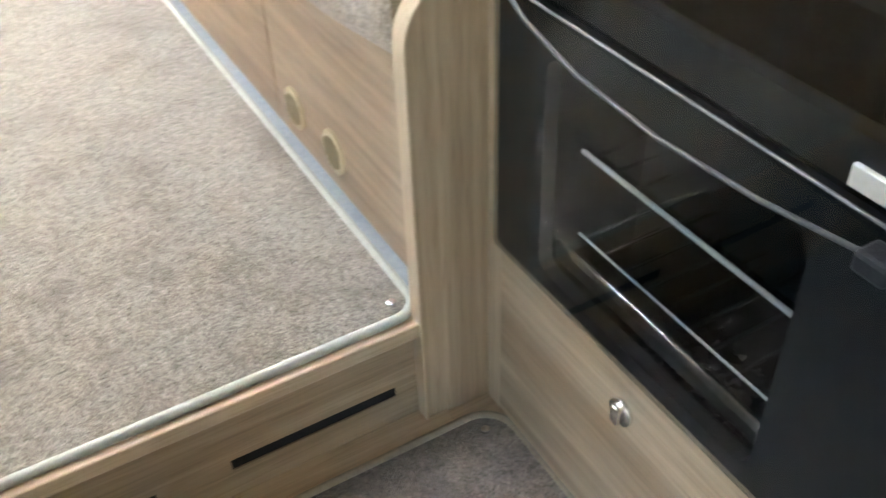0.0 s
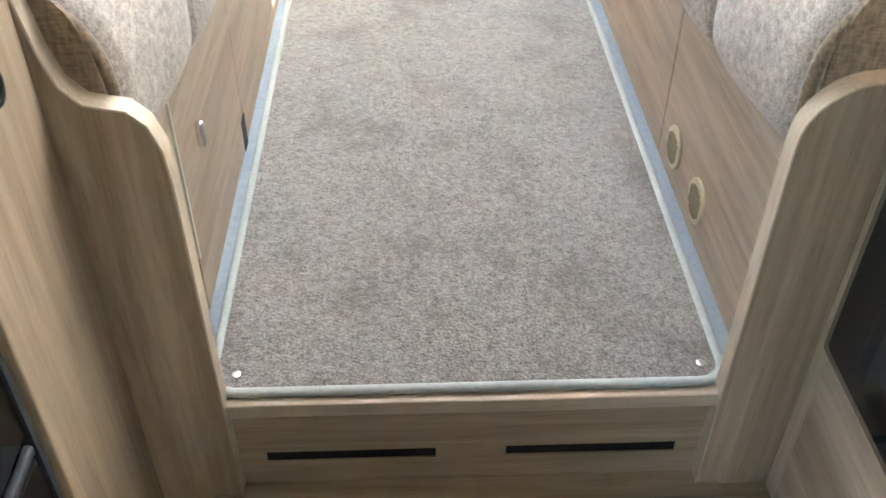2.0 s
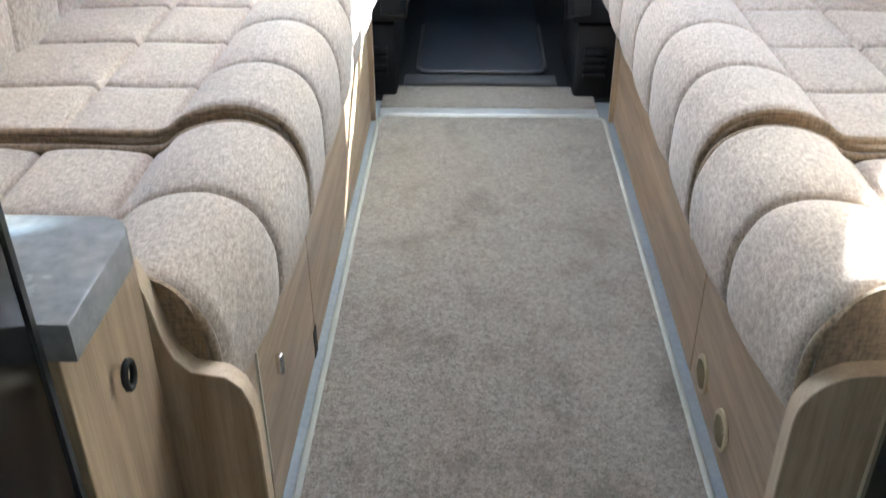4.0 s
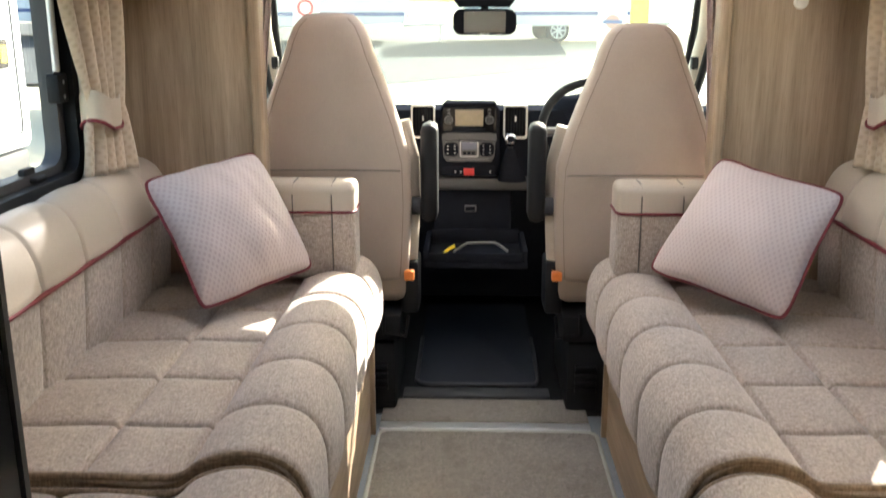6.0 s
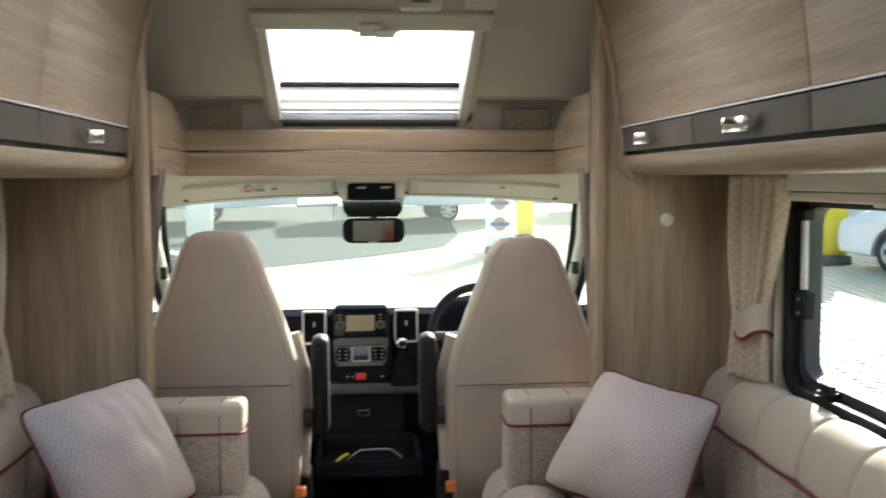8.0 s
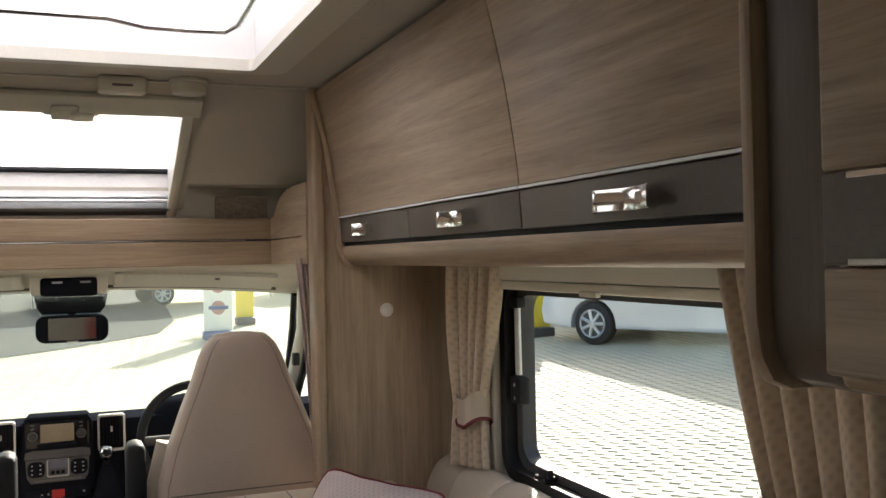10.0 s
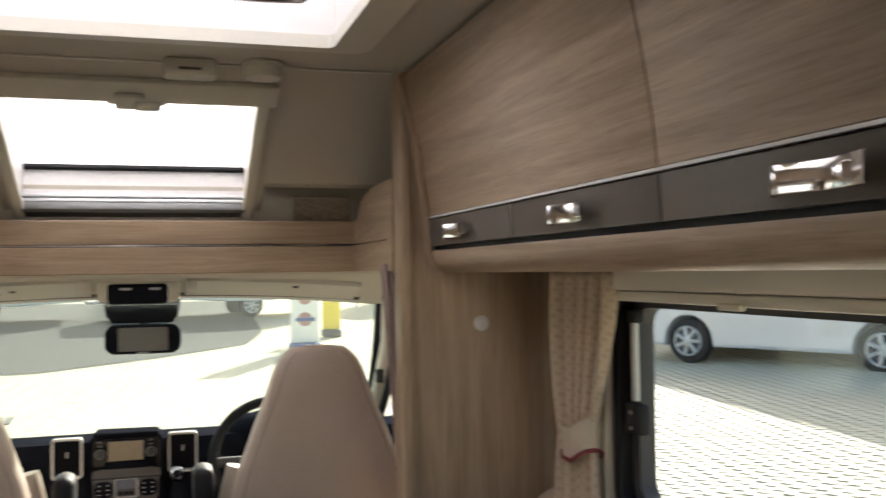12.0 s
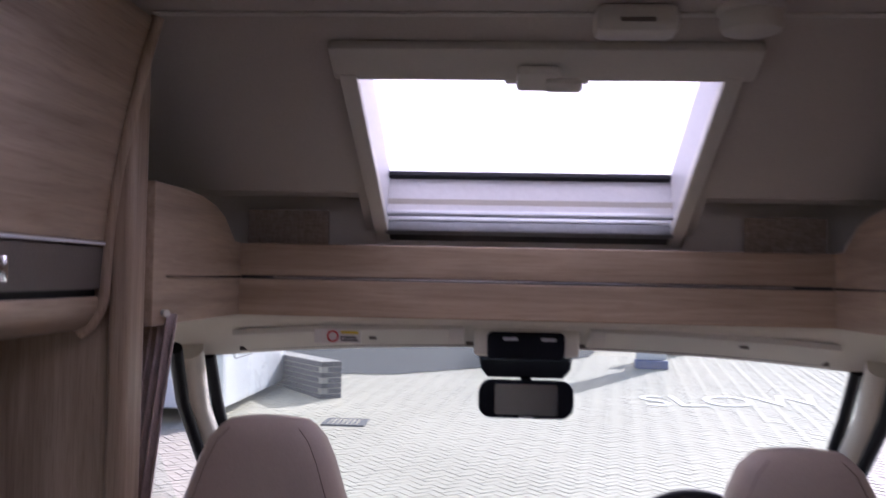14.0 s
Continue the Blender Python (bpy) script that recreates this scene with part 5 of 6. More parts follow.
for x in (-0.1425, 0.0095):
    k = part("knob", disc(bmesh.new(), (x, 2.588, 0.916), (0, -1, 0), 0.0125, 0.016, 24, 0.002), CHARCOAL, stack, smooth=40)
    part("knob_ring", tube(bmesh.new(), [(x + 0.0145 * math.cos(a * math.tau / 24), 2.600, 0.916 + 0.0145 * math.sin(a * math.tau / 24)) for a in range(24)], 0.0022, 6, True), DARK_SILVER, k, smooth=60)
    for z in (0.940, 0.953):
        part("button", boxes((x - 0.006, x + 0.006, 2.599, 2.604, z - 0.003, z + 0.003), bevel=0.001), PANEL_GREY, stack)
part("disc_slot", boxes((-0.130, -0.002, 2.596, 2.61, 0.868, 0.888), bevel=0.005), DASH, stack, smooth=40)
part("grey_fascia", prism(bmesh.new(), [(-0.170, 0.838), (0.040, 0.838), (0.036, 0.862), (0.010, 0.867), (-0.140, 0.867), (-0.166, 0.862)], 1, 2.604, 2.613, 0.002), PANEL_GREY, stack, "grey fascia strip")
part("panel", prism(bmesh.new(), [(-0.150, 0.757), (0.018, 0.757), (0.030, 0.775), (0.034, 0.836), (-0.166, 0.836), (-0.162, 0.775)], 1, 2.602, 2.613, 0.003), PANEL_GREY, stack, "grey heater control panel", smooth=40)
part("heater_display", boxes((-0.094, -0.037, 2.597, 2.603, 0.803, 0.832), bevel=0.002), mottled("grey_display", (0.16, 0.17, 0.22), (0.22, 0.23, 0.30), 10, 50, 0.2, 0.0), stack, "grey liquid crystal display")
part("display_surround", ring(bmesh.new(), rounded(-0.101, -0.030, 0.775, 0.8345, 0.006, 3), rounded(-0.096, -0.035, 0.780, 0.8335, 0.004, 3), 1, 2.598, 2.603), SILVER, stack, "thin silver surround")
for x0, x1 in ((-0.160, -0.106), (-0.026, 0.028)):
    pad = part("button_pad", prism(bmesh.new(), rounded(x0, x1, 0.778, 0.830, 0.018), 1, 2.597, 2.603, 0.002), DASH, stack, "black button pad", smooth=40)
    for bx in (x0 + 0.014, x1 - 0.014):
        for z in (0.790, 0.804, 0.818):
            part("button_mark", boxes((bx - 0.003, bx + 0.003, 2.5955, 2.598, z - 0.0018, z + 0.0018)), SILVER, pad)
for k in range(3):
    part("button", boxes((-0.088 + 0.016 * k, -0.076 + 0.016 * k, 2.598, 2.603, 0.784, 0.796), bevel=0.002), DASH, stack)
part("silver_lip", boxes((-0.140, 0.008, 2.598, 2.604, 0.762, 0.768), bevel=0.002), DARK_SILVER, stack, "silver lower lip")
part("switch_row", boxes((-0.165, 0.036, 2.606, 2.63, 0.700, 0.738), bevel=0.004), DASH, stack, smooth=40)
part("hazard_switch", boxes((-0.086, -0.046, 2.600, 2.61, 0.704, 0.731), bevel=0.003), RED, stack, "red hazard switch", smooth=40)
for x in (-0.120, -0.100, 0.012):
    part("lamp_dot", boxes((x, x + 0.006, 2.603, 2.607, 0.715, 0.720)), SILVER, stack)
part("ledge", boxes((-0.19, 0.20, 2.606, 2.68, 0.645, 0.692), bevel=0.012), CHARCOAL, dash, "dark grey padded ledge", smooth=40)
part("lower_console", boxes((-0.20, 0.10, 2.66, 2.80, 0.42, 0.66), bevel=0.02), DASH, dash, smooth=40)
part("socket", boxes((-0.082, -0.036, 2.652, 2.662, 0.552, 0.577), bevel=0.003), PANEL_GREY, dash, "small framed socket")
part("socket_hole", boxes((-0.077, -0.041, 2.649, 2.655, 0.557, 0.572)), DASH, dash)
for x0, x1 in ((-0.284, -0.194), (0.062, 0.152)):
    v = part("air_vent", ring(bmesh.new(), rounded(x0, x1, 0.846, 0.972, 0.012), rounded(x0 + 0.006, x1 - 0.006, 0.853, 0.965, 0.008), 1, 2.594, 2.612), SILVER, dash, "silver-rimmed air vent", smooth=30)
    part("backing", boxes((x0 + 0.004, x1 - 0.004, 2.616, 2.645, 0.849, 0.969)), BLACK, v)
    for k in range(7):
        xx = x0 + 0.0125 + k * 0.0105
        part("slat", boxes((xx, xx + 0.0025, 2.599, 2.616, 0.855, 0.963)), DASH, v)
    part("thumb_tab", boxes(((x0 + x1) / 2 - 0.003, (x0 + x1) / 2 + 0.003, 2.593, 2.60, 0.912, 0.930), bevel=0.001), SILVER, v)
    for k in range(6):
        part("demist_slat", boxes((x0 + 0.012 + 0.013 * k, x0 + 0.02 + 0.013 * k, 2.67, 2.74, 0.950, 0.954)), DASH, v)
part("instrument_hood", loft([(0.90, 0.42, 2.72, 0.18, 0.09), (0.95, 0.42, 2.74, 0.17, 0.10), (0.985, 0.42, 2.76, 0.13, 0.09), (0.995, 0.42, 2.77, 0.07, 0.06)], 32, 2.6), DASH, dash, smooth=60)
part("glove_lid", boxes((-0.80, -0.34, 2.632, 2.66, 0.70, 0.90), bevel=0.012), DASH, dash, smooth=40)

gear = thing("gear_lever", "gear lever with a bright-ringed black knob and leather gaiter", "gear lever")
gear.location = (0, -0.03, -0.028)
part("gaiter", loft([(0.685, 0.098, 2.62, 0.055, 0.06), (0.72, 0.096, 2.60, 0.046, 0.045), (0.76, 0.092, 2.585, 0.034, 0.030), (0.795, 0.090, 2.58, 0.022, 0.020), (0.815, 0.089, 2.575, 0.015, 0.015)], 24, 2.4), DASH, gear, smooth=60)
part("stalk", tube(bmesh.new(), [(0.089, 2.577, 0.80), (0.088, 2.57, 0.845)], 0.011, 12), BLACK, gear, smooth=60)
part("knob", loft([(0.822, 0.088, 2.568, 0.013, 0.013), (0.835, 0.088, 2.567, 0.021, 0.020), (0.850, 0.088, 2.566, 0.0235, 0.022), (0.864, 0.088, 2.565, 0.020, 0.019), (0.872, 0.088, 2.565, 0.010, 0.010)], 24, 2.0), CHROME, gear, "bright silver knob", smooth=60)
part("knob_badge", disc(bmesh.new(), (0.088, 2.5425, 0.852), (0, -1, 0.35), 0.013, 0.004, 24, 0.001), DASH, gear, "black shift diagram badge", smooth=40)

wheel = thing("steering_wheel", "black leather steering wheel with a silver spoke", "steering wheel")
wheel.location = (0, -0.03, -0.028)
WM = Matrix.Translation((0.392, 2.50, 0.885)) @ Matrix.Rotation(radians(-28), 4, "X")
circle = [WM @ Vector((0.195 * math.cos(k * math.tau / 48), 0, 0.195 * math.sin(k * math.tau / 48))) for k in range(48)]
part("rim", tube(bmesh.new(), circle, 0.016, 12, True), BLACK, wheel, smooth=60)
bm = loft([(-0.06, 0, 0, 0.05, 0.02), (-0.03, 0, 0, 0.075, 0.035), (0.03, 0, 0, 0.075, 0.035), (0.06, 0, 0, 0.05, 0.02)], 24, 2.6)
bm.transform(WM)
part("hub", bm, CHARCOAL, wheel, smooth=60)
for p0, p1 in (((-0.07, 0, 0), (-0.185, 0, 0.0)), ((0.07, 0, 0), (0.185, 0, 0.0)), ((0, 0, -0.05), (0, 0, -0.185))):
    part("spoke", tube(bmesh.new(), [WM @ Vector(p0), WM @ Vector(p1)], 0.016, 10), CHARCOAL, wheel, smooth=60)
part("column", tube(bmesh.new(), [(0.40, 2.52, 0.875), (0.40, 2.68, 0.80)], 0.045, 16), BLACK, wheel, smooth=60)

# cab headlining above the windscreen, with its console
TOP = 2.50                # where the windscreen meets the headlining


def brow(x):
    """Height of the windscreen's upper edge."""
    return 1.408 - 0.048 * (abs(x - CX) / 0.85) ** 2.2


head = thing("cab_header", "cream moulded headlining over the windscreen with sun visors", "headlining", kind="structure")
head.location = (0, 0, -0.03)
bm = bmesh.new()
rows = []
for k in range(33):
    x = CX - 0.98 + 1.96 * k / 32
    b = brow(x)
    rows.append([bm.verts.new((x, y, z)) for y, z in ((2.256, 1.478), (2.262, 1.470), (2.31, b + 0.055), (2.42, b + 0.022), (2.47, b), (TOP, b - 0.004), (TOP + 0.02, b + 0.02), (2.50, 1.50), (2.256, 1.50))])
for a, b in zip(rows, rows[1:]):
    for i in range(9):
        bm.faces.new((a[i], a[(i + 1) % 9], b[(i + 1) % 9], b[i]))
bm.faces.new(rows[0])
bm.faces.new(rows[-1])
bmesh.ops.recalc_face_normals(bm, faces=bm.faces)
part("moulding", bm, CREAM, head, smooth=50)
for x0, x1 in ((-0.66, -0.155), (0.115, 0.635)):
    bm = bmesh.new()
    rows = []
    for k in range(13):
        x = x0 + (x1 - x0) * k / 12
        b = brow(x)
        rows.append([bm.verts.new((x, y, z)) for y, z in ((2.285, b + 0.050), (2.415, b + 0.008), (2.42, b + 0.018), (2.29, b + 0.062))])
    for a, b in zip(rows, rows[1:]):
        for i in range(4):
            bm.faces.new((a[i], a[(i + 1) % 4], b[(i + 1) % 4], b[i]))
    bm.faces.new(rows[0])
    bm.faces.new(rows[-1])
    bmesh.ops.recalc_face_normals(bm, faces=bm.faces)
    v = part("sun_visor", bm, CREAM, head, "cream sun visor folded up", smooth=40)
    part("visor_hinge", boxes((x1 - 0.03 if x0 < 0 else x0, x1 if x0 < 0 else x0 + 0.03, 2.27, 2.30, 1.425, 1.462), bevel=0.006), CREAM, v, smooth=40)
    # taupe strip drawn as the line of shade under the visor
    part("visor_shade_strip", tube(bmesh.new(), [(x0 - 0.02 + (x1 - x0 + 0.04) * k / 16, 2.424, brow(x0 + (x1 - x0) * k / 16) + 0.010) for k in range(17)], 0.0055, 6), TAUPE, v, "dark strip standing in for the shade under the visor", smooth=60)
    part("hook", boxes(((x0 + x1) / 2 + 0.05, (x0 + x1) / 2 + 0.065, 2.272, 2.285, 1.432, 1.438)), TAUPE, v)
sticker = part("warning_label", boxes((-0.475, -0.375, 2.268, 2.274, 1.422, 1.452)), WHITE, head, "small airbag warning label with a red ring")
part("red_ring", tube(bmesh.new(), [(-0.435 + 0.011 * math.cos(k * math.tau / 20), 2.267, 1.437 + 0.011 * math.sin(k * math.tau / 20)) for k in range(20)], 0.002, 6, True), RED, sticker)
part("yellow_bar", boxes((-0.418, -0.38, 2.266, 2.2685, 1.443, 1.449)), YELLOW, sticker)
part("text_bar", boxes((-0.418, -0.38, 2.266, 2.2685, 1.428, 1.431), (-0.418, -0.385, 2.266, 2.2685, 1.434, 1.437)), CHARCOAL, sticker)
console = thing("roof_console", "black roof console with two reading lamps", "console")
console.location = (0, 0, -0.03)
part("body", boxes((-0.106, 0.064, 2.315, 2.42, 1.393, 1.453), bevel=0.012), DASH, console, smooth=40)
part("surround", boxes((-0.135, 0.095, 2.325, 2.49, 1.398, 1.472), bevel=0.01), CREAM, console, smooth=40)
for x in (-0.055, 0.028):
    part("lamp_lens", boxes((x - 0.016, x + 0.016, 2.311, 2.317, 1.434, 1.441), bevel=0.002), SILVER, console)

mirror = thing("rear_view_mirror", "rear-view mirror with rounded black ends on a sensor housing", "mirror")
mirror.location = (0, 0, -0.035)
bm = bmesh.new()
prism(bm, [(-0.135, 1.408), (0.107, 1.408), (0.095, 1.35), (0.078, 1.33), (-0.106, 1.33), (-0.123, 1.35)], 1, 2.585, 2.68, 0.008)
part("housing", bm, DASH, mirror, "black sensor housing on the screen", smooth=40)
part("shell", prism(bmesh.new(), rounded(-0.128, 0.104, 1.232, 1.325, 0.032), 1, 2.575, 2.60, 0.006), DASH, mirror, smooth=40)
part("mirror_glass", prism(bmesh.new(), rounded(-0.088, 0.064, 1.241, 1.316, 0.006), 1, 2.5735, 2.575), MIRROR, mirror, "silvered mirror face")
part("stem", tube(bmesh.new(), [(-0.012, 2.60, 1.29), (-0.012, 2.64, 1.34)], 0.014, 10), BLACK, mirror, smooth=60)
part("label_bar", boxes((-0.03, 0.006, 2.573, 2.576, 1.2345, 1.2385)), SILVER, mirror)

# windscreen
screen = thing("windscreen", "wide raked windscreen with black edge band", "windscreen", kind="structure")
screen.location = (0, 0, -0.03)
bm = bmesh.new()
rows = []
for k in range(25):
    x = CX - 0.86 + 1.72 * k / 24
    bow = 0.10 * (abs(x - CX) / 0.86) ** 2
    rows.append([bm.verts.new((x, TOP + 0.005 - bow * 0.6, brow(x) + 0.015)), bm.verts.new((x, 3.34 - bow * 2.2, 0.79))])
for a, b in zip(rows, rows[1:]):
    bm.faces.new((a[0], b[0], b[1], a[1]))
pane = part("pane", bm, SCREEN_GLASS, screen)
pane.visible_shadow = False
for sign in (-1, 1):
    xs = CX + sign * 0.752
    path = [(xs, 2.47, 1.375), (xs + sign * 0.024, 2.62, 1.24), (xs + sign * 0.048, 2.82, 1.07), (xs + sign * 0.068, 3.06, 0.84)]
    part("edge_band", tube(bmesh.new(), path, 0.016, 8), BLACK, screen, "black screen edge", smooth=60)
    path = [(xs + sign * 0.020, 2.38, 1.395), (xs + sign * 0.055, 2.55, 1.24), (xs + sign * 0.072, 2.76, 1.08), (xs + sign * 0.09, 3.02, 0.88)]
    part("pillar_trim", tube(bmesh.new(), path, 0.034, 12), CREAM, screen, "cream pillar trim", smooth=60)
    path = [(xs + sign * 0.022, 2.30, 1.40), (xs + sign * 0.058, 2.46, 1.26), (xs + sign * 0.078, 2.70, 1.06), (xs + sign * 0.09, 2.96, 0.86)]
    part("door_seal", tube(bmesh.new(), path, 0.016, 8), BLACK, screen, "black door seal", smooth=60)
    part("pillar_clip", boxes((xs - 0.012, xs + 0.012, 2.47, 2.50, 1.11, 1.155), bevel=0.004), BLACK, screen, smooth=40)

# cab doors, with their windows
for sign, number in ((-1, 1), (1, 2)):
    d = thing(f"door_{number}", "van cab door with a cream upper trim and dark lower trim", "door", kind="structure")
    a, b = sorted((sign * 0.955, sign * 0.985))
    part("upper_trim", boxes((a, b, 1.73, 2.02, 0.80, 1.47), (a, b, 2.02, 2.45, 1.37, 1.47)), CREAM, d)
    part("lower_trim", boxes((a, b, 1.73, 3.32, -0.1, 0.80)), CHARCOAL, d)
    g = part("pane", prism(bmesh.new(), [(2.02, 0.80), (2.95, 0.80), (2.40, 1.37), (2.02, 1.37)], 0, sign * 0.968, sign * 0.972), GLASS, d)
    g.visible_shadow = False
    part("belt", tube(bmesh.new(), [(sign * 0.93, 2.06, 1.30), (sign * 0.93, 2.04, 1.0), (sign * 0.92, 2.02, 0.7)], 0.012, 6), BLACK, d, "black seat belt")
    # cab curtain gathered at the bulkhead post
    c = thing("cab_curtain", "narrow gathered mauve-brown cab curtain at the bulkhead", "curtain", "cab curtains")
    bm = bmesh.new()
    rows = []
    for j in range(19):
        z = 1.468 - 0.80 * j / 18
        rows.append([bm.verts.new((sign * (((0.618 + 0.115 * (1.43 - z)) if sign < 0 else (0.588 + 0.07 * (1.43 - z))) + 0.085 * i / 40), 1.80 + 0.06 * i / 40 + 0.011 * math.sin(i * math.tau / 8 + 0.4 * math.sin(z * 9)), z)) for i in range(41)])
    for p, q in zip(rows, rows[1:]):
        for i in range(40):
            bm.faces.new((p[i], p[i + 1], q[i + 1], q[i]))
    dr = part("drape", bm, CAB_CLOTH, c, smooth=80)
    s = dr.modifiers.new("thickness", "SOLIDIFY")
    s.thickness = 0.003
    part("rail", tube(bmesh.new(), [(sign * 0.62, 1.78, 1.47), (sign * 0.80, 1.95, 1.47), (sign * 0.90, 2.35, 1.462)], 0.006, 8), CREAM, c, smooth=60)
structure("cab_ceiling", boxes((-1.05, -0.655, BULK + 0.03, 2.24, 1.478, 1.492), (0.627, 1.05, BULK + 0.03, 2.24, 1.478, 1.492)), CREAM, "cream cab headlining at the sides")
structure("firewall", boxes((-0.99, 0.99, 3.36, 3.40, -0.3, 0.77)), BLACK, "front wall below the windscreen")

# ---- outside ----
GROUND = -0.62


def ground_z(x, y):
    """The yard: level round the coach, rising gently away from it."""
    return GROUND + math.hypot(0.035 * max(0, y - 3), 0.085 * max(0, x - 2) if x > 0 else 0.035 * max(0, -x - 2))


bm = bmesh.new()
xs = [-400, -150, -60, -30] + [-20 + 2 * k for k in range(23)] + [40, 80, 160, 400]
ys = [-400, -150, -60, -20, -8] + [2 * k for k in range(24)] + [60, 90, 160, 400]


def far_z(x, y):
    return ground_z(max(-40, min(24, x)), max(-40, min(60, y))) - 0.03


grid = [[bm.verts.new((x, y, far_z(x, y))) for x in xs] for y in ys]
for a, b in zip(grid, grid[1:]):
    for i in range(len(xs) - 1):
        bm.faces.new((a[i], a[i + 1], b[i + 1], b[i]))
structure("ground", bm, SAND, "sandy yard under the paving", smooth=60)


def road_wheel(parent, x, y, z, axis, r=0.33, w=0.22):
    """A wheel with its tyre, rim and spokes, the outer face towards axis."""
    ax = Vector(axis)
    side = Vector((0, 0, 1)).cross(ax).normalized()
    t = part("wheel", bmesh.new(), TYRE, parent, "black road wheel with a silver rim")
    bm = bmesh.new()
    disc(bm, Vector((x, y, z)) + ax * w / 2, ax, r, w, 36, 0.03)
    bm.to_mesh(t.data)
    t.data.shade_smooth()
    part("rim", disc(bmesh.new(), Vector((x, y, z)) + ax * (w / 2 + 0.006), ax, r * 0.66, 0.02, 32, 0.006), CHARCOAL, t, smooth=40)
    for k in range(7):
        a = math.tau * k / 7
        d = side * math.cos(a) + Vector((0, 0, 1)) * math.sin(a)
        part("spoke", tube(bmesh.new(), [Vector((x, y, z)) + ax * (w / 2 + 0.012), Vector((x, y, z)) + ax * (w / 2 + 0.012) + d * r * 0.62], r * 0.085, 6), SILVER, t)
    part("rim_edge", tube(bmesh.new(), [Vector((x, y, z)) + ax * (w / 2 + 0.01) + (side * math.cos(k * math.tau / 28) + Vector((0, 0, 1)) * math.sin(k * math.tau / 28)) * r * 0.64 for k in range(28)], r * 0.05, 6, True), SILVER, t, smooth=60)
    return t


# silver estate car across the yard
car = thing("parked_car", "silver estate car parked across the yard, seen from its side", "car")
CM = Matrix.Translation((9.28, 11.25, ground_z(7.9, 12.15))) @ Matrix.Rotation(radians(28), 4, "Z")
side_line = [(-2.45, 0.35), (-2.48, 0.75), (-2.40, 0.95), (-2.25, 1.02), (-2.05, 1.45), (-1.8, 1.56), (-0.2, 1.60), (0.35, 1.52), (1.05, 1.08), (2.0, 0.95), (2.38, 0.80), (2.45, 0.55), (2.40, 0.32), (2.0, 0.26)]
for cx0 in (1.45, -1.45):
    side_line += [(cx0 + 0.40, 0.26)] + [(cx0 + 0.40 * math.cos(radians(a)), 0.33 + 0.40 * math.sin(radians(a))) for a in range(0, 181, 20)] + [(cx0 - 0.40, 0.26)]
bm = prism(bmesh.new(), side_line, 0, -0.92, 0.92, 0.05)
bm.transform(CM)
part("body", bm, CAR_SILVER, car, smooth=40)
for s in (-1, 1):
    bm = prism(bmesh.new(), [(-2.0, 1.08), (-1.9, 1.42), (-1.7, 1.50), (-0.2, 1.53), (0.3, 1.46), (0.9, 1.08)], 0, s * 0.925, s * 0.93)
    bm.transform(CM)
    part("window", bm, GLOSS_BLACK, car, "dark side glass")
    bm = boxes((s * 0.925, s * 0.935, -0.05, 0.12, 0.86, 0.90), (s * 0.925, s * 0.935, -1.15, -0.98, 0.86, 0.90), bevel=0.002)
    bm.transform(CM)
    part("door_handle", bm, CAR_SILVER, car)
    for cy in (1.45, -1.45):
        c = CM @ Vector((s * 0.80, cy, 0.34))
        road_wheel(car, c.x, c.y, c.z, (CM.to_3x3() @ Vector((s, 0, 0))).normalized(), 0.345)
bm = boxes((-0.93, -0.60, -2.49, -2.40, 0.72, 0.90), (0.60, 0.93, -2.49, -2.40, 0.72, 0.90), bevel=0.02)
bm.transform(CM)
part("tail_lamp", bm, RED, car, "red tail lamp")


def pennant(x, y, w, h, mat, label, foot_mat=CHARCOAL):
    z = ground_z(x, y)
    ob = thing("forecourt_sign", label, "sign", "forecourt signs")
    part("board", boxes((x - w / 2, x + w / 2, y - 0.05, y + 0.05, z + 0.16, z + h), bevel=0.02), mat, ob, smooth=40)
    part("foot", boxes((x - w * 0.52, x + w * 0.52, y - 0.2, y + 0.2, z - 0.01, z + 0.16), bevel=0.03), foot_mat, ob, "dark weighted foot", smooth=40)
    return ob, z


BADGE = mottled("faded_red", (0.36, 0.17, 0.16), (0.46, 0.24, 0.22), 6, 60, 0.6, 0.0)
s1, z1 = pennant(2.73, 17.9, 0.56, 2.0, WHITE, "tall white forecourt sign with two round red badges", BLUE)
for dz in (0.62, 1.05):
    b = part("badge", disc(bmesh.new(), (2.73, 17.845, z1 + dz), (0, -1, 0), 0.14, 0.02, 28), BADGE, s1, "round dull red badge, no lettering")
    part("badge_bar", boxes((2.54, 2.92, 17.81, 17.835, z1 + dz - 0.035, z1 + dz + 0.035)), BLUE, b, "dark bar")
pennant(3.68, 20.3, 0.40, 1.62, YELLOW, "tall yellow forecourt banner")
pennant(7.72, 13.8, 0.42, 1.9, YELLOW, "tall yellow forecourt banner beside the parked car")
s2, z2 = pennant(-3.8, 20.8, 0.60, 1.9, WHITE, "white forecourt sign with a red ring")
part("badge", tube(bmesh.new(), [(-3.8 + 0.16 * math.cos(k * math.tau / 28), 20.73, z2 + 1.2 + 0.16 * math.sin(k * math.tau / 28)) for k in range(28)], 0.03, 6, True), RED, s2, "red ring")


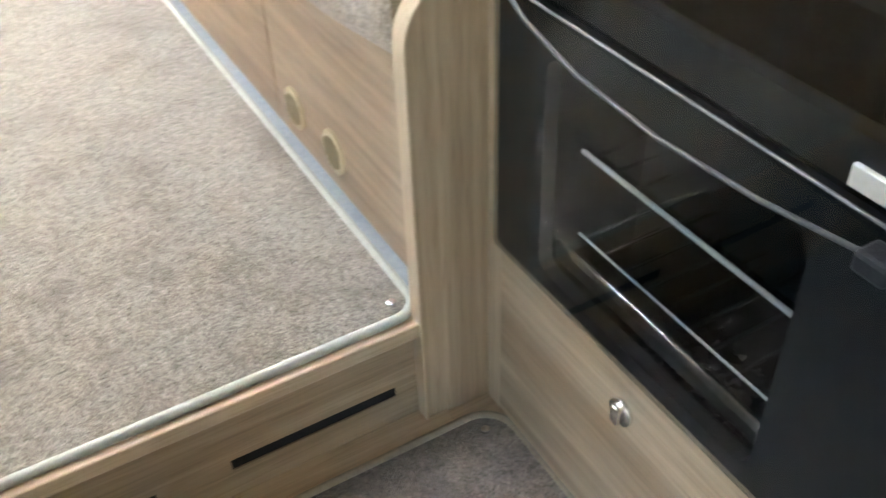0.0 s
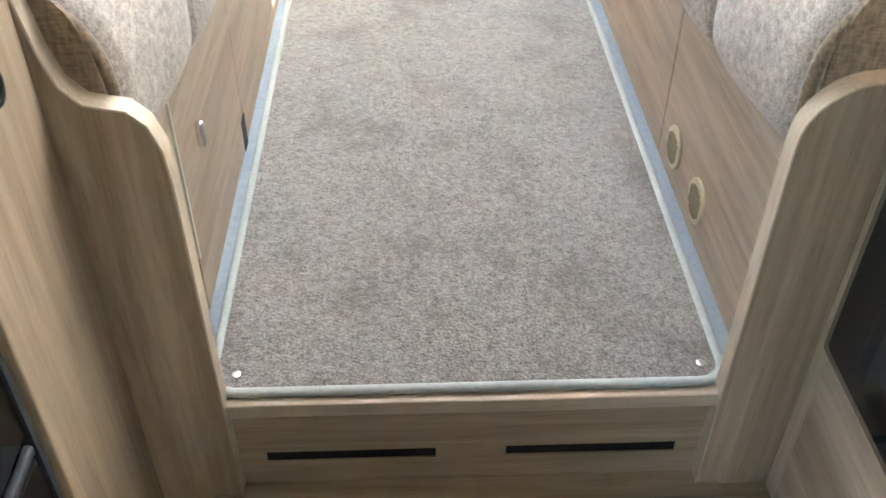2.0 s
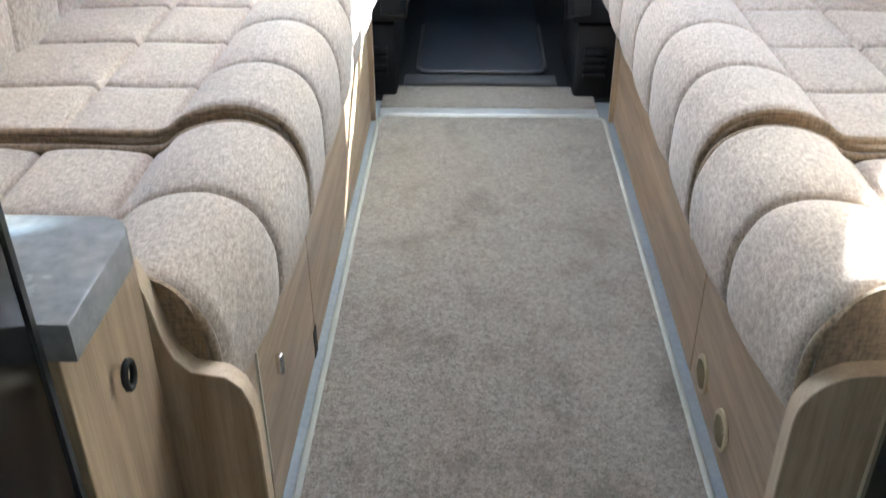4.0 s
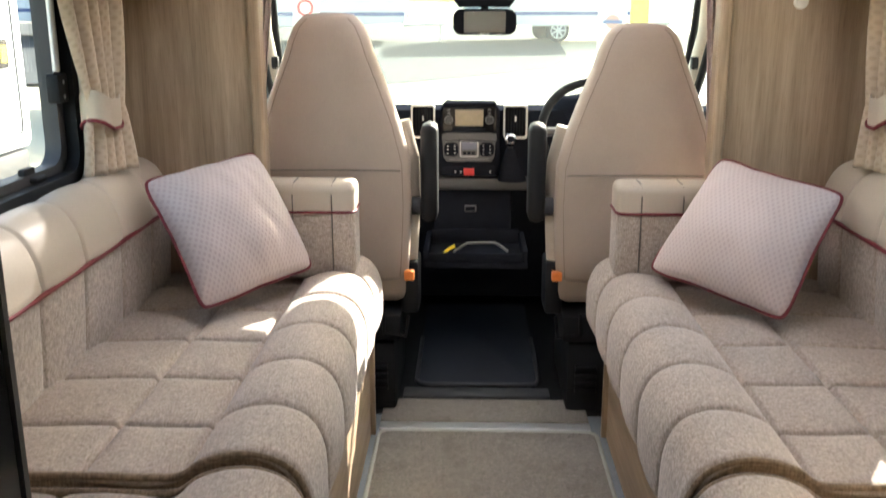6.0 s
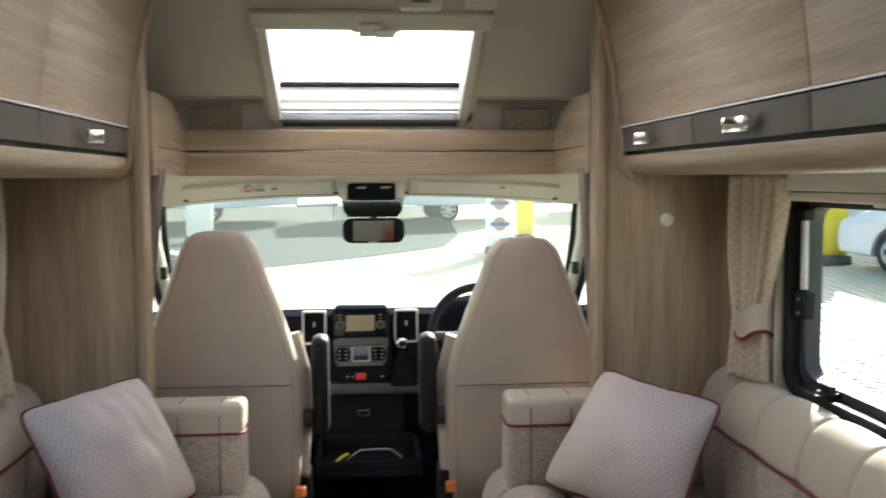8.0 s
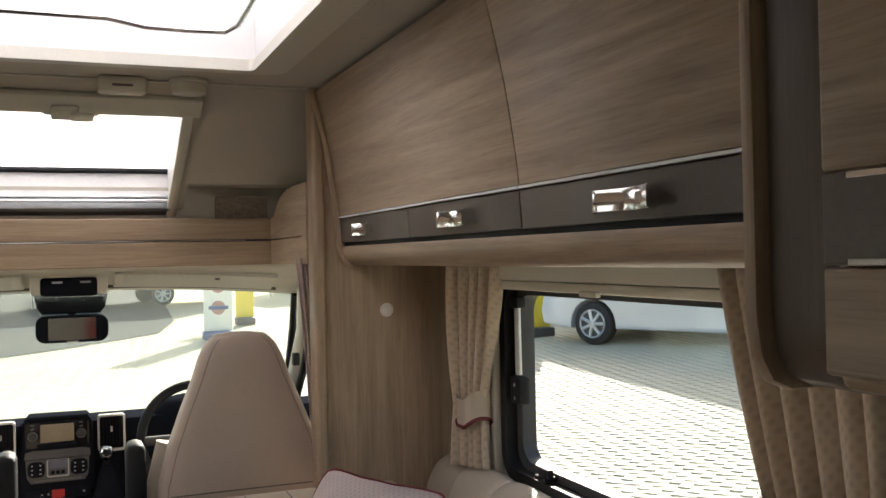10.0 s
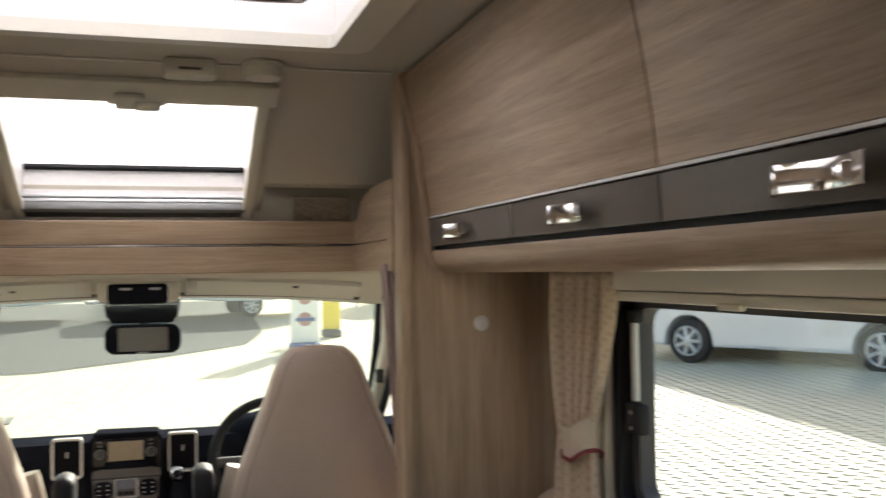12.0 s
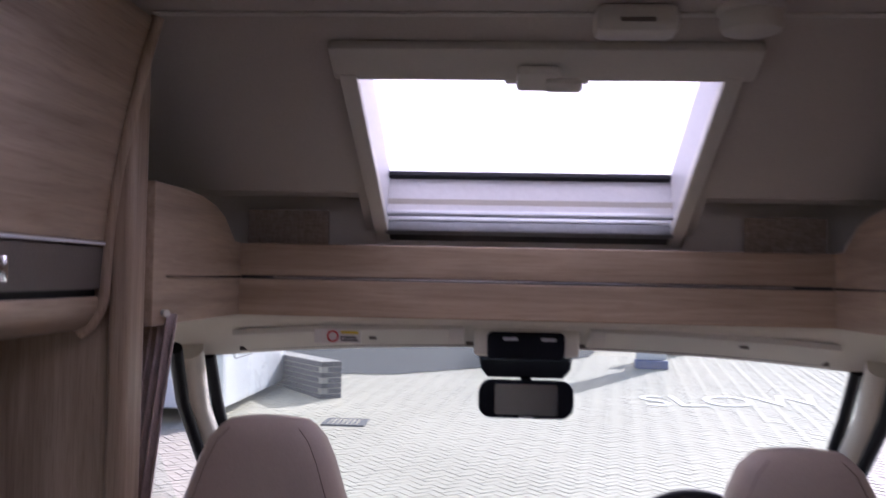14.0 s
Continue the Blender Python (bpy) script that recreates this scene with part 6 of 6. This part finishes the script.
def touring_caravan(x, y, turn, length, label):
    """A white touring caravan: body, dark windows, wheels, drawbar and lamps."""
    ob = thing("caravan", label, "caravan", "parked caravans")
    z = ground_z(x, y)
    m = Matrix.Translation((x, y, z)) @ Matrix.Rotation(radians(turn), 4, "Z")
    h = length / 2
    outline = [(-h, 0.55), (-h - 0.10, 1.1), (-h + 0.1, 2.2), (-h + 0.5, 2.55), (h - 0.5, 2.55), (h - 0.1, 2.3), (h + 0.12, 1.2), (h, 0.55), (0.5, 0.45), (-0.5, 0.45)]
    bm = prism(bmesh.new(), outline, 1, -1.1, 1.1, 0.06)
    bm.transform(m)
    part("body", bm, VAN_WHITE, ob, smooth=40)
    for s in (-1, 1):
        for a, b in ((-h + 0.5, -h + 1.5), (-0.5, 0.6), (h - 1.5, h - 0.5)):
            bm = prism(bmesh.new(), rounded(a, b, 1.35, 1.95, 0.1), 1, s * 1.101, s * 1.115)
            bm.transform(m)
            part("window", bm, GLOSS_BLACK, ob, "dark acrylic window")
        bm = boxes((-h, h, s * 1.101, s * 1.108, 0.75, 0.85))
        bm.transform(m)
        part("stripe", bm, BLUE, ob)
        c = m @ Vector((0.1, s * 0.95, 0.33))
        road_wheel(ob, c.x, c.y, c.z, (m.to_3x3() @ Vector((0, s, 0))).normalized(), 0.33, 0.2)
    bm = bmesh.new()
    tube(bm, [(h, -0.6, 0.5), (h + 1.2, 0, 0.5), (h, 0.6, 0.5)], 0.05, 8)
    tube(bm, [(h + 1.1, 0, 0.5), (h + 1.1, 0, 0.0)], 0.03, 8)
    bm.transform(m)
    part("drawbar", bm, SILVER, ob, "galvanised drawbar with jockey leg")
    bm = boxes((h + 0.08, h + 0.12, -0.95, -0.8, 0.7, 0.8))
    bm.transform(m)
    part("marker_lamp", bm, ORANGE, ob)
    return ob


touring_caravan(2.2, 27.2, 8, 5.0, "white touring caravan parked across the yard")
touring_caravan(-4.6, 26.6, 6, 5.2, "white touring caravan parked across the lane")
touring_caravan(9.5, 30.0, 12, 5.2, "white touring caravan at the far side of the yard")
touring_caravan(-12.0, 27.6, 4, 5.2, "white touring caravan at the far edge of the yard")


def motorhome(x0, x1, y0, y1, label, door_at, sill=0.55):
    """A tall white coach-built neighbour, standing side on."""
    ob = thing("motorhome", label, "motorhome", "parked motorhomes")
    z = ground_z((x0 + x1) / 2, (y0 + y1) / 2)
    part("body", boxes((x0, x1, y0, y1, z + sill, z + 2.85), bevel=0.10), VAN_WHITE, ob, smooth=40)
    part("skirt", boxes((x0 + 0.05, x1 - 0.03, y0 + 0.1, y1 - 0.1, z + 0.28, z + 0.55), bevel=0.03), CHARCOAL, ob, "dark lower skirt", smooth=40)
    part("stripe", boxes((x1, x1 + 0.004, y0 + 0.2, y1 - 0.12, z + 1.98, z + 2.06)), mottled("brown_stripe", (0.12, 0.05, 0.04), (0.18, 0.08, 0.06), 4, 40, 0.5, 0.0), ob, "brown side stripe")
    d = part("locker_door", ring(bmesh.new(), rounded(door_at - 0.42, door_at + 0.42, z + 0.70, z + 1.92, 0.08), rounded(door_at - 0.41, door_at + 0.41, z + 0.71, z + 1.91, 0.07), 0, x1, x1 + 0.008), CHARCOAL, ob, "outline of a side door")
    part("lock", prism(bmesh.new(), rounded(door_at + 0.10, door_at + 0.26, z + 1.28, z + 1.52, 0.04), 0, x1, x1 + 0.02), BLACK, d, "black lock plate")
    part("lock_label", boxes((x1 + 0.02, x1 + 0.024, door_at + 0.13, door_at + 0.23, z + 1.33, z + 1.47)), YELLOW, d)
    for yy in (y0 + 1.2, y1 - 1.2) if sill > 0.3 else ():
        road_wheel(ob, x1 - 0.22, yy, z + 0.33, Vector((1, 0, 0)), 0.34)
    return ob


motorhome(-6.4, -4.0, 0.5, 7.4, "white motorhome parked alongside with a side door", 6.75)
motorhome(-5.8, -3.42, 11.4, 14.7, "white van-bodied motorhome standing beside a brick pillar", 12.2, 0.10)

# pale block added out of view behind the car, to cast the yard's shadow
caster = thing("shadow_caster", "pale flat-roofed block behind the parked car, added to cast a shadow on the yard", "building")
sz = ground_z(14, 16)
part("wall", boxes((12.1, 23.0, 14.6, 28.0, sz - 1.5, sz + 5.0)), CREAM, caster)
part("roof", boxes((11.9, 23.2, 14.4, 28.2, sz + 5.0, sz + 5.25), bevel=0.03), CHARCOAL, caster, "dark roof edge")
for k in range(3):
    part("window", boxes((12.07, 12.12, 16.0 + 4 * k, 18.8 + 4 * k, sz + 0.9, sz + 3.0), bevel=0.01), GLOSS_BLACK, caster, "dark window of the added block")

pillar = thing("brick_wall", "low dark brick wall with pale joints beside the van", "wall")
pz = ground_z(-2.6, 13.5)
PM = Matrix.Translation((-2.63, 13.45, pz)) @ Matrix.Rotation(radians(128), 4, "Z")
bm = boxes((0.012, 1.788, -0.318, -0.012, -0.06, 0.535))
bm.transform(PM)
part("core", bm, MORTAR, pillar)
brick_mesh = mesh_of("brick", boxes((0, 0.215, -0.1025, 0, 0, 0.065), bevel=0.004), DARK_BRICK)
for course in range(7):
    off = 0.1125 if course % 2 else 0.0
    places = [(off + 0.225 * k, 0.0, 0) for k in range(8 if course % 2 == 0 else 7)]
    places += [(off + 0.225 * k + 0.215, -0.33, 180) for k in range(8 if course % 2 == 0 else 7)]
    places += [(0.0, -0.33 if course % 2 else -0.218, 90)]
    for x, y, turn in places:
        b = new("brick", brick_mesh)
        b.matrix_local = PM @ Matrix.Translation((x, y, course * 0.0765)) @ Matrix.Rotation(radians(turn), 4, "Z")
        b.parent = pillar
drain = thing("drain_grate", "square iron drain grate in the paving", "drain")
dz = ground_z(-2.0, 11.9)
part("frame", ring(bmesh.new(), rounded(-2.27, -1.73, 11.6, 12.15, 0.01, 2), rounded(-2.21, -1.79, 11.66, 12.09, 0.01, 2), 2, dz - 0.03, dz + 0.006), CHARCOAL, drain)
for k in range(7):
    part("bar", boxes((-2.19 + 0.06 * k, -2.16 + 0.06 * k, 11.66, 12.09, dz - 0.03, dz + 0.003)), CHARCOAL, drain)

# SLOW, painted on the paving
curve_data = bpy.data.curves.new("road_marking", "FONT")
curve_data.body, curve_data.size, curve_data.extrude = "SLOW", 1.0, 0.002
word = new("road_marking", curve_data)
bpy.context.view_layer.update()
me = bpy.data.meshes.new_from_object(word.evaluated_get(bpy.context.evaluated_depsgraph_get()))
bpy.data.objects.remove(word)
me.materials.append(ROAD_PAINT)
marking = new("road_marking", me)
tagged(marking, "word SLOW in worn white road paint", "road marking", kind="structure")
turn = Matrix.Translation((2.0, 13.7, 0)) @ Matrix.Rotation(radians(3), 4, "Z") @ Matrix.Diagonal((0.95, 1.3, 1, 1))
for v in me.vertices:
    p = turn @ v.co
    v.co = (p.x, p.y, ground_z(p.x, p.y) + 0.008 + (0.004 if v.co.z > 0 else 0.0))

# the tarred lane beyond the paving
bm = bmesh.new()
edge = [(-30.0, 15.0), (-14.0, 15.6), (-6.2, 15.9), (-2.9, 16.0), (-1.9, 16.1), (0.0, 17.6), (1.7, 19.3), (2.3, 22.0), (2.5, 26.0), (2.9, 29.0)]
rows = []
for x, y in edge:
    rows.append([bm.verts.new((x + (y + (34 - y) * k / 12 - y) * (0.05 if x > 0 else 0), y + (34 - y) * k / 12, ground_z(x, y + (34 - y) * k / 12) + 0.012)) for k in range(13)])
for a, b in zip(rows, rows[1:]):
    for k in range(12):
        bm.faces.new((a[k], b[k], b[k + 1], a[k + 1]))
structure("road", bm, ASPHALT, "dark tarred lane across the yard")

# paving blocks in herringbone: the nearest are pieces of their own, the rest one sheet
paving = thing("paving", "buff concrete block paving in a herringbone bond", "paving", kind="structure")
bm = bmesh.new()
bed = [[bm.verts.new((-4.0 + 0.5 * i, 1.0 + 0.5 * j, ground_z(-4.0 + 0.5 * i, 1.0 + 0.5 * j) - 0.0028)) for i in range(28)] for j in range(39)]
for a, b in zip(bed, bed[1:]):
    for i in range(27):
        bm.faces.new((a[i], a[i + 1], b[i + 1], b[i]))
part("joint_sand", bm, SAND, paving)
L, W, GAP = 0.20, 0.10, 0.003
verts, faces = [], []
A = radians(38)
ca, sa = math.cos(A), math.sin(A)
rng = random.Random(4)
slab = mesh_of("paving_block", boxes((-L / 2 + GAP / 2, L / 2 - GAP / 2, -W / 2 + GAP / 2, W / 2 - GAP / 2, -0.05, 0.0), bevel=0.003), PAVER)
for i in range(-130, 150):
    for j in range(-75, 80):
        for kind in (0, 1):
            u = i * W + j * 2 * W + (L / 2 if kind == 0 else W / 2)
            v = i * W - j * 2 * W + (W / 2 if kind == 0 else W + L / 2)
            x, y = ca * u - sa * v + 3.5, sa * u + ca * v + 9.0
            ahead = -3.9 < x < 9.5 and 5.0 < y < 19.8
            beside = 1.6 < x < 9.5 and 1.0 < y <= 5.0
            if not (ahead or beside) or (-2.3 < x < -1.7 and 11.57 < y < 12.18):
                continue
            z = ground_z(x, y) + rng.uniform(-0.002, 0.002)
            if 2.3 < x < 4.3 and 3.0 < y < 5.9:
                b = new("paving_block", slab)
                b.matrix_local = Matrix.Translation((x, y, z)) @ Matrix.Rotation(A + (math.pi / 2 if kind else 0), 4, "Z")
                b.parent = paving
                continue
            hu, hv = (L / 2 - GAP / 2, W / 2 - GAP / 2) if kind == 0 else (W / 2 - GAP / 2, L / 2 - GAP / 2)
            n = len(verts)
            for top, inset in ((-0.03, 0.0), (-0.003, 0.0), (0.0, 0.003)):
                for su, sv in ((-1, -1), (1, -1), (1, 1), (-1, 1)):
                    pu, pv = su * (hu - inset), sv * (hv - inset)
                    px, py = x + ca * pu - sa * pv, y + sa * pu + ca * pv
                    verts.append((px, py, z + top))
            for lvl in (0, 4):
                for k in range(4):
                    m_, q_ = n + lvl + k, n + lvl + (k + 1) % 4
                    faces.append((m_, q_, q_ + 4, m_ + 4))
            faces.append((n + 8, n + 9, n + 10, n + 11))
me = bpy.data.meshes.new("paving_field")
me.from_pydata(verts, [], faces)
me.materials.append(PAVER)
field = new("paving_field", me)
field.parent = paving
tagged(field, "many more blocks of the same paving", kind="stuff")
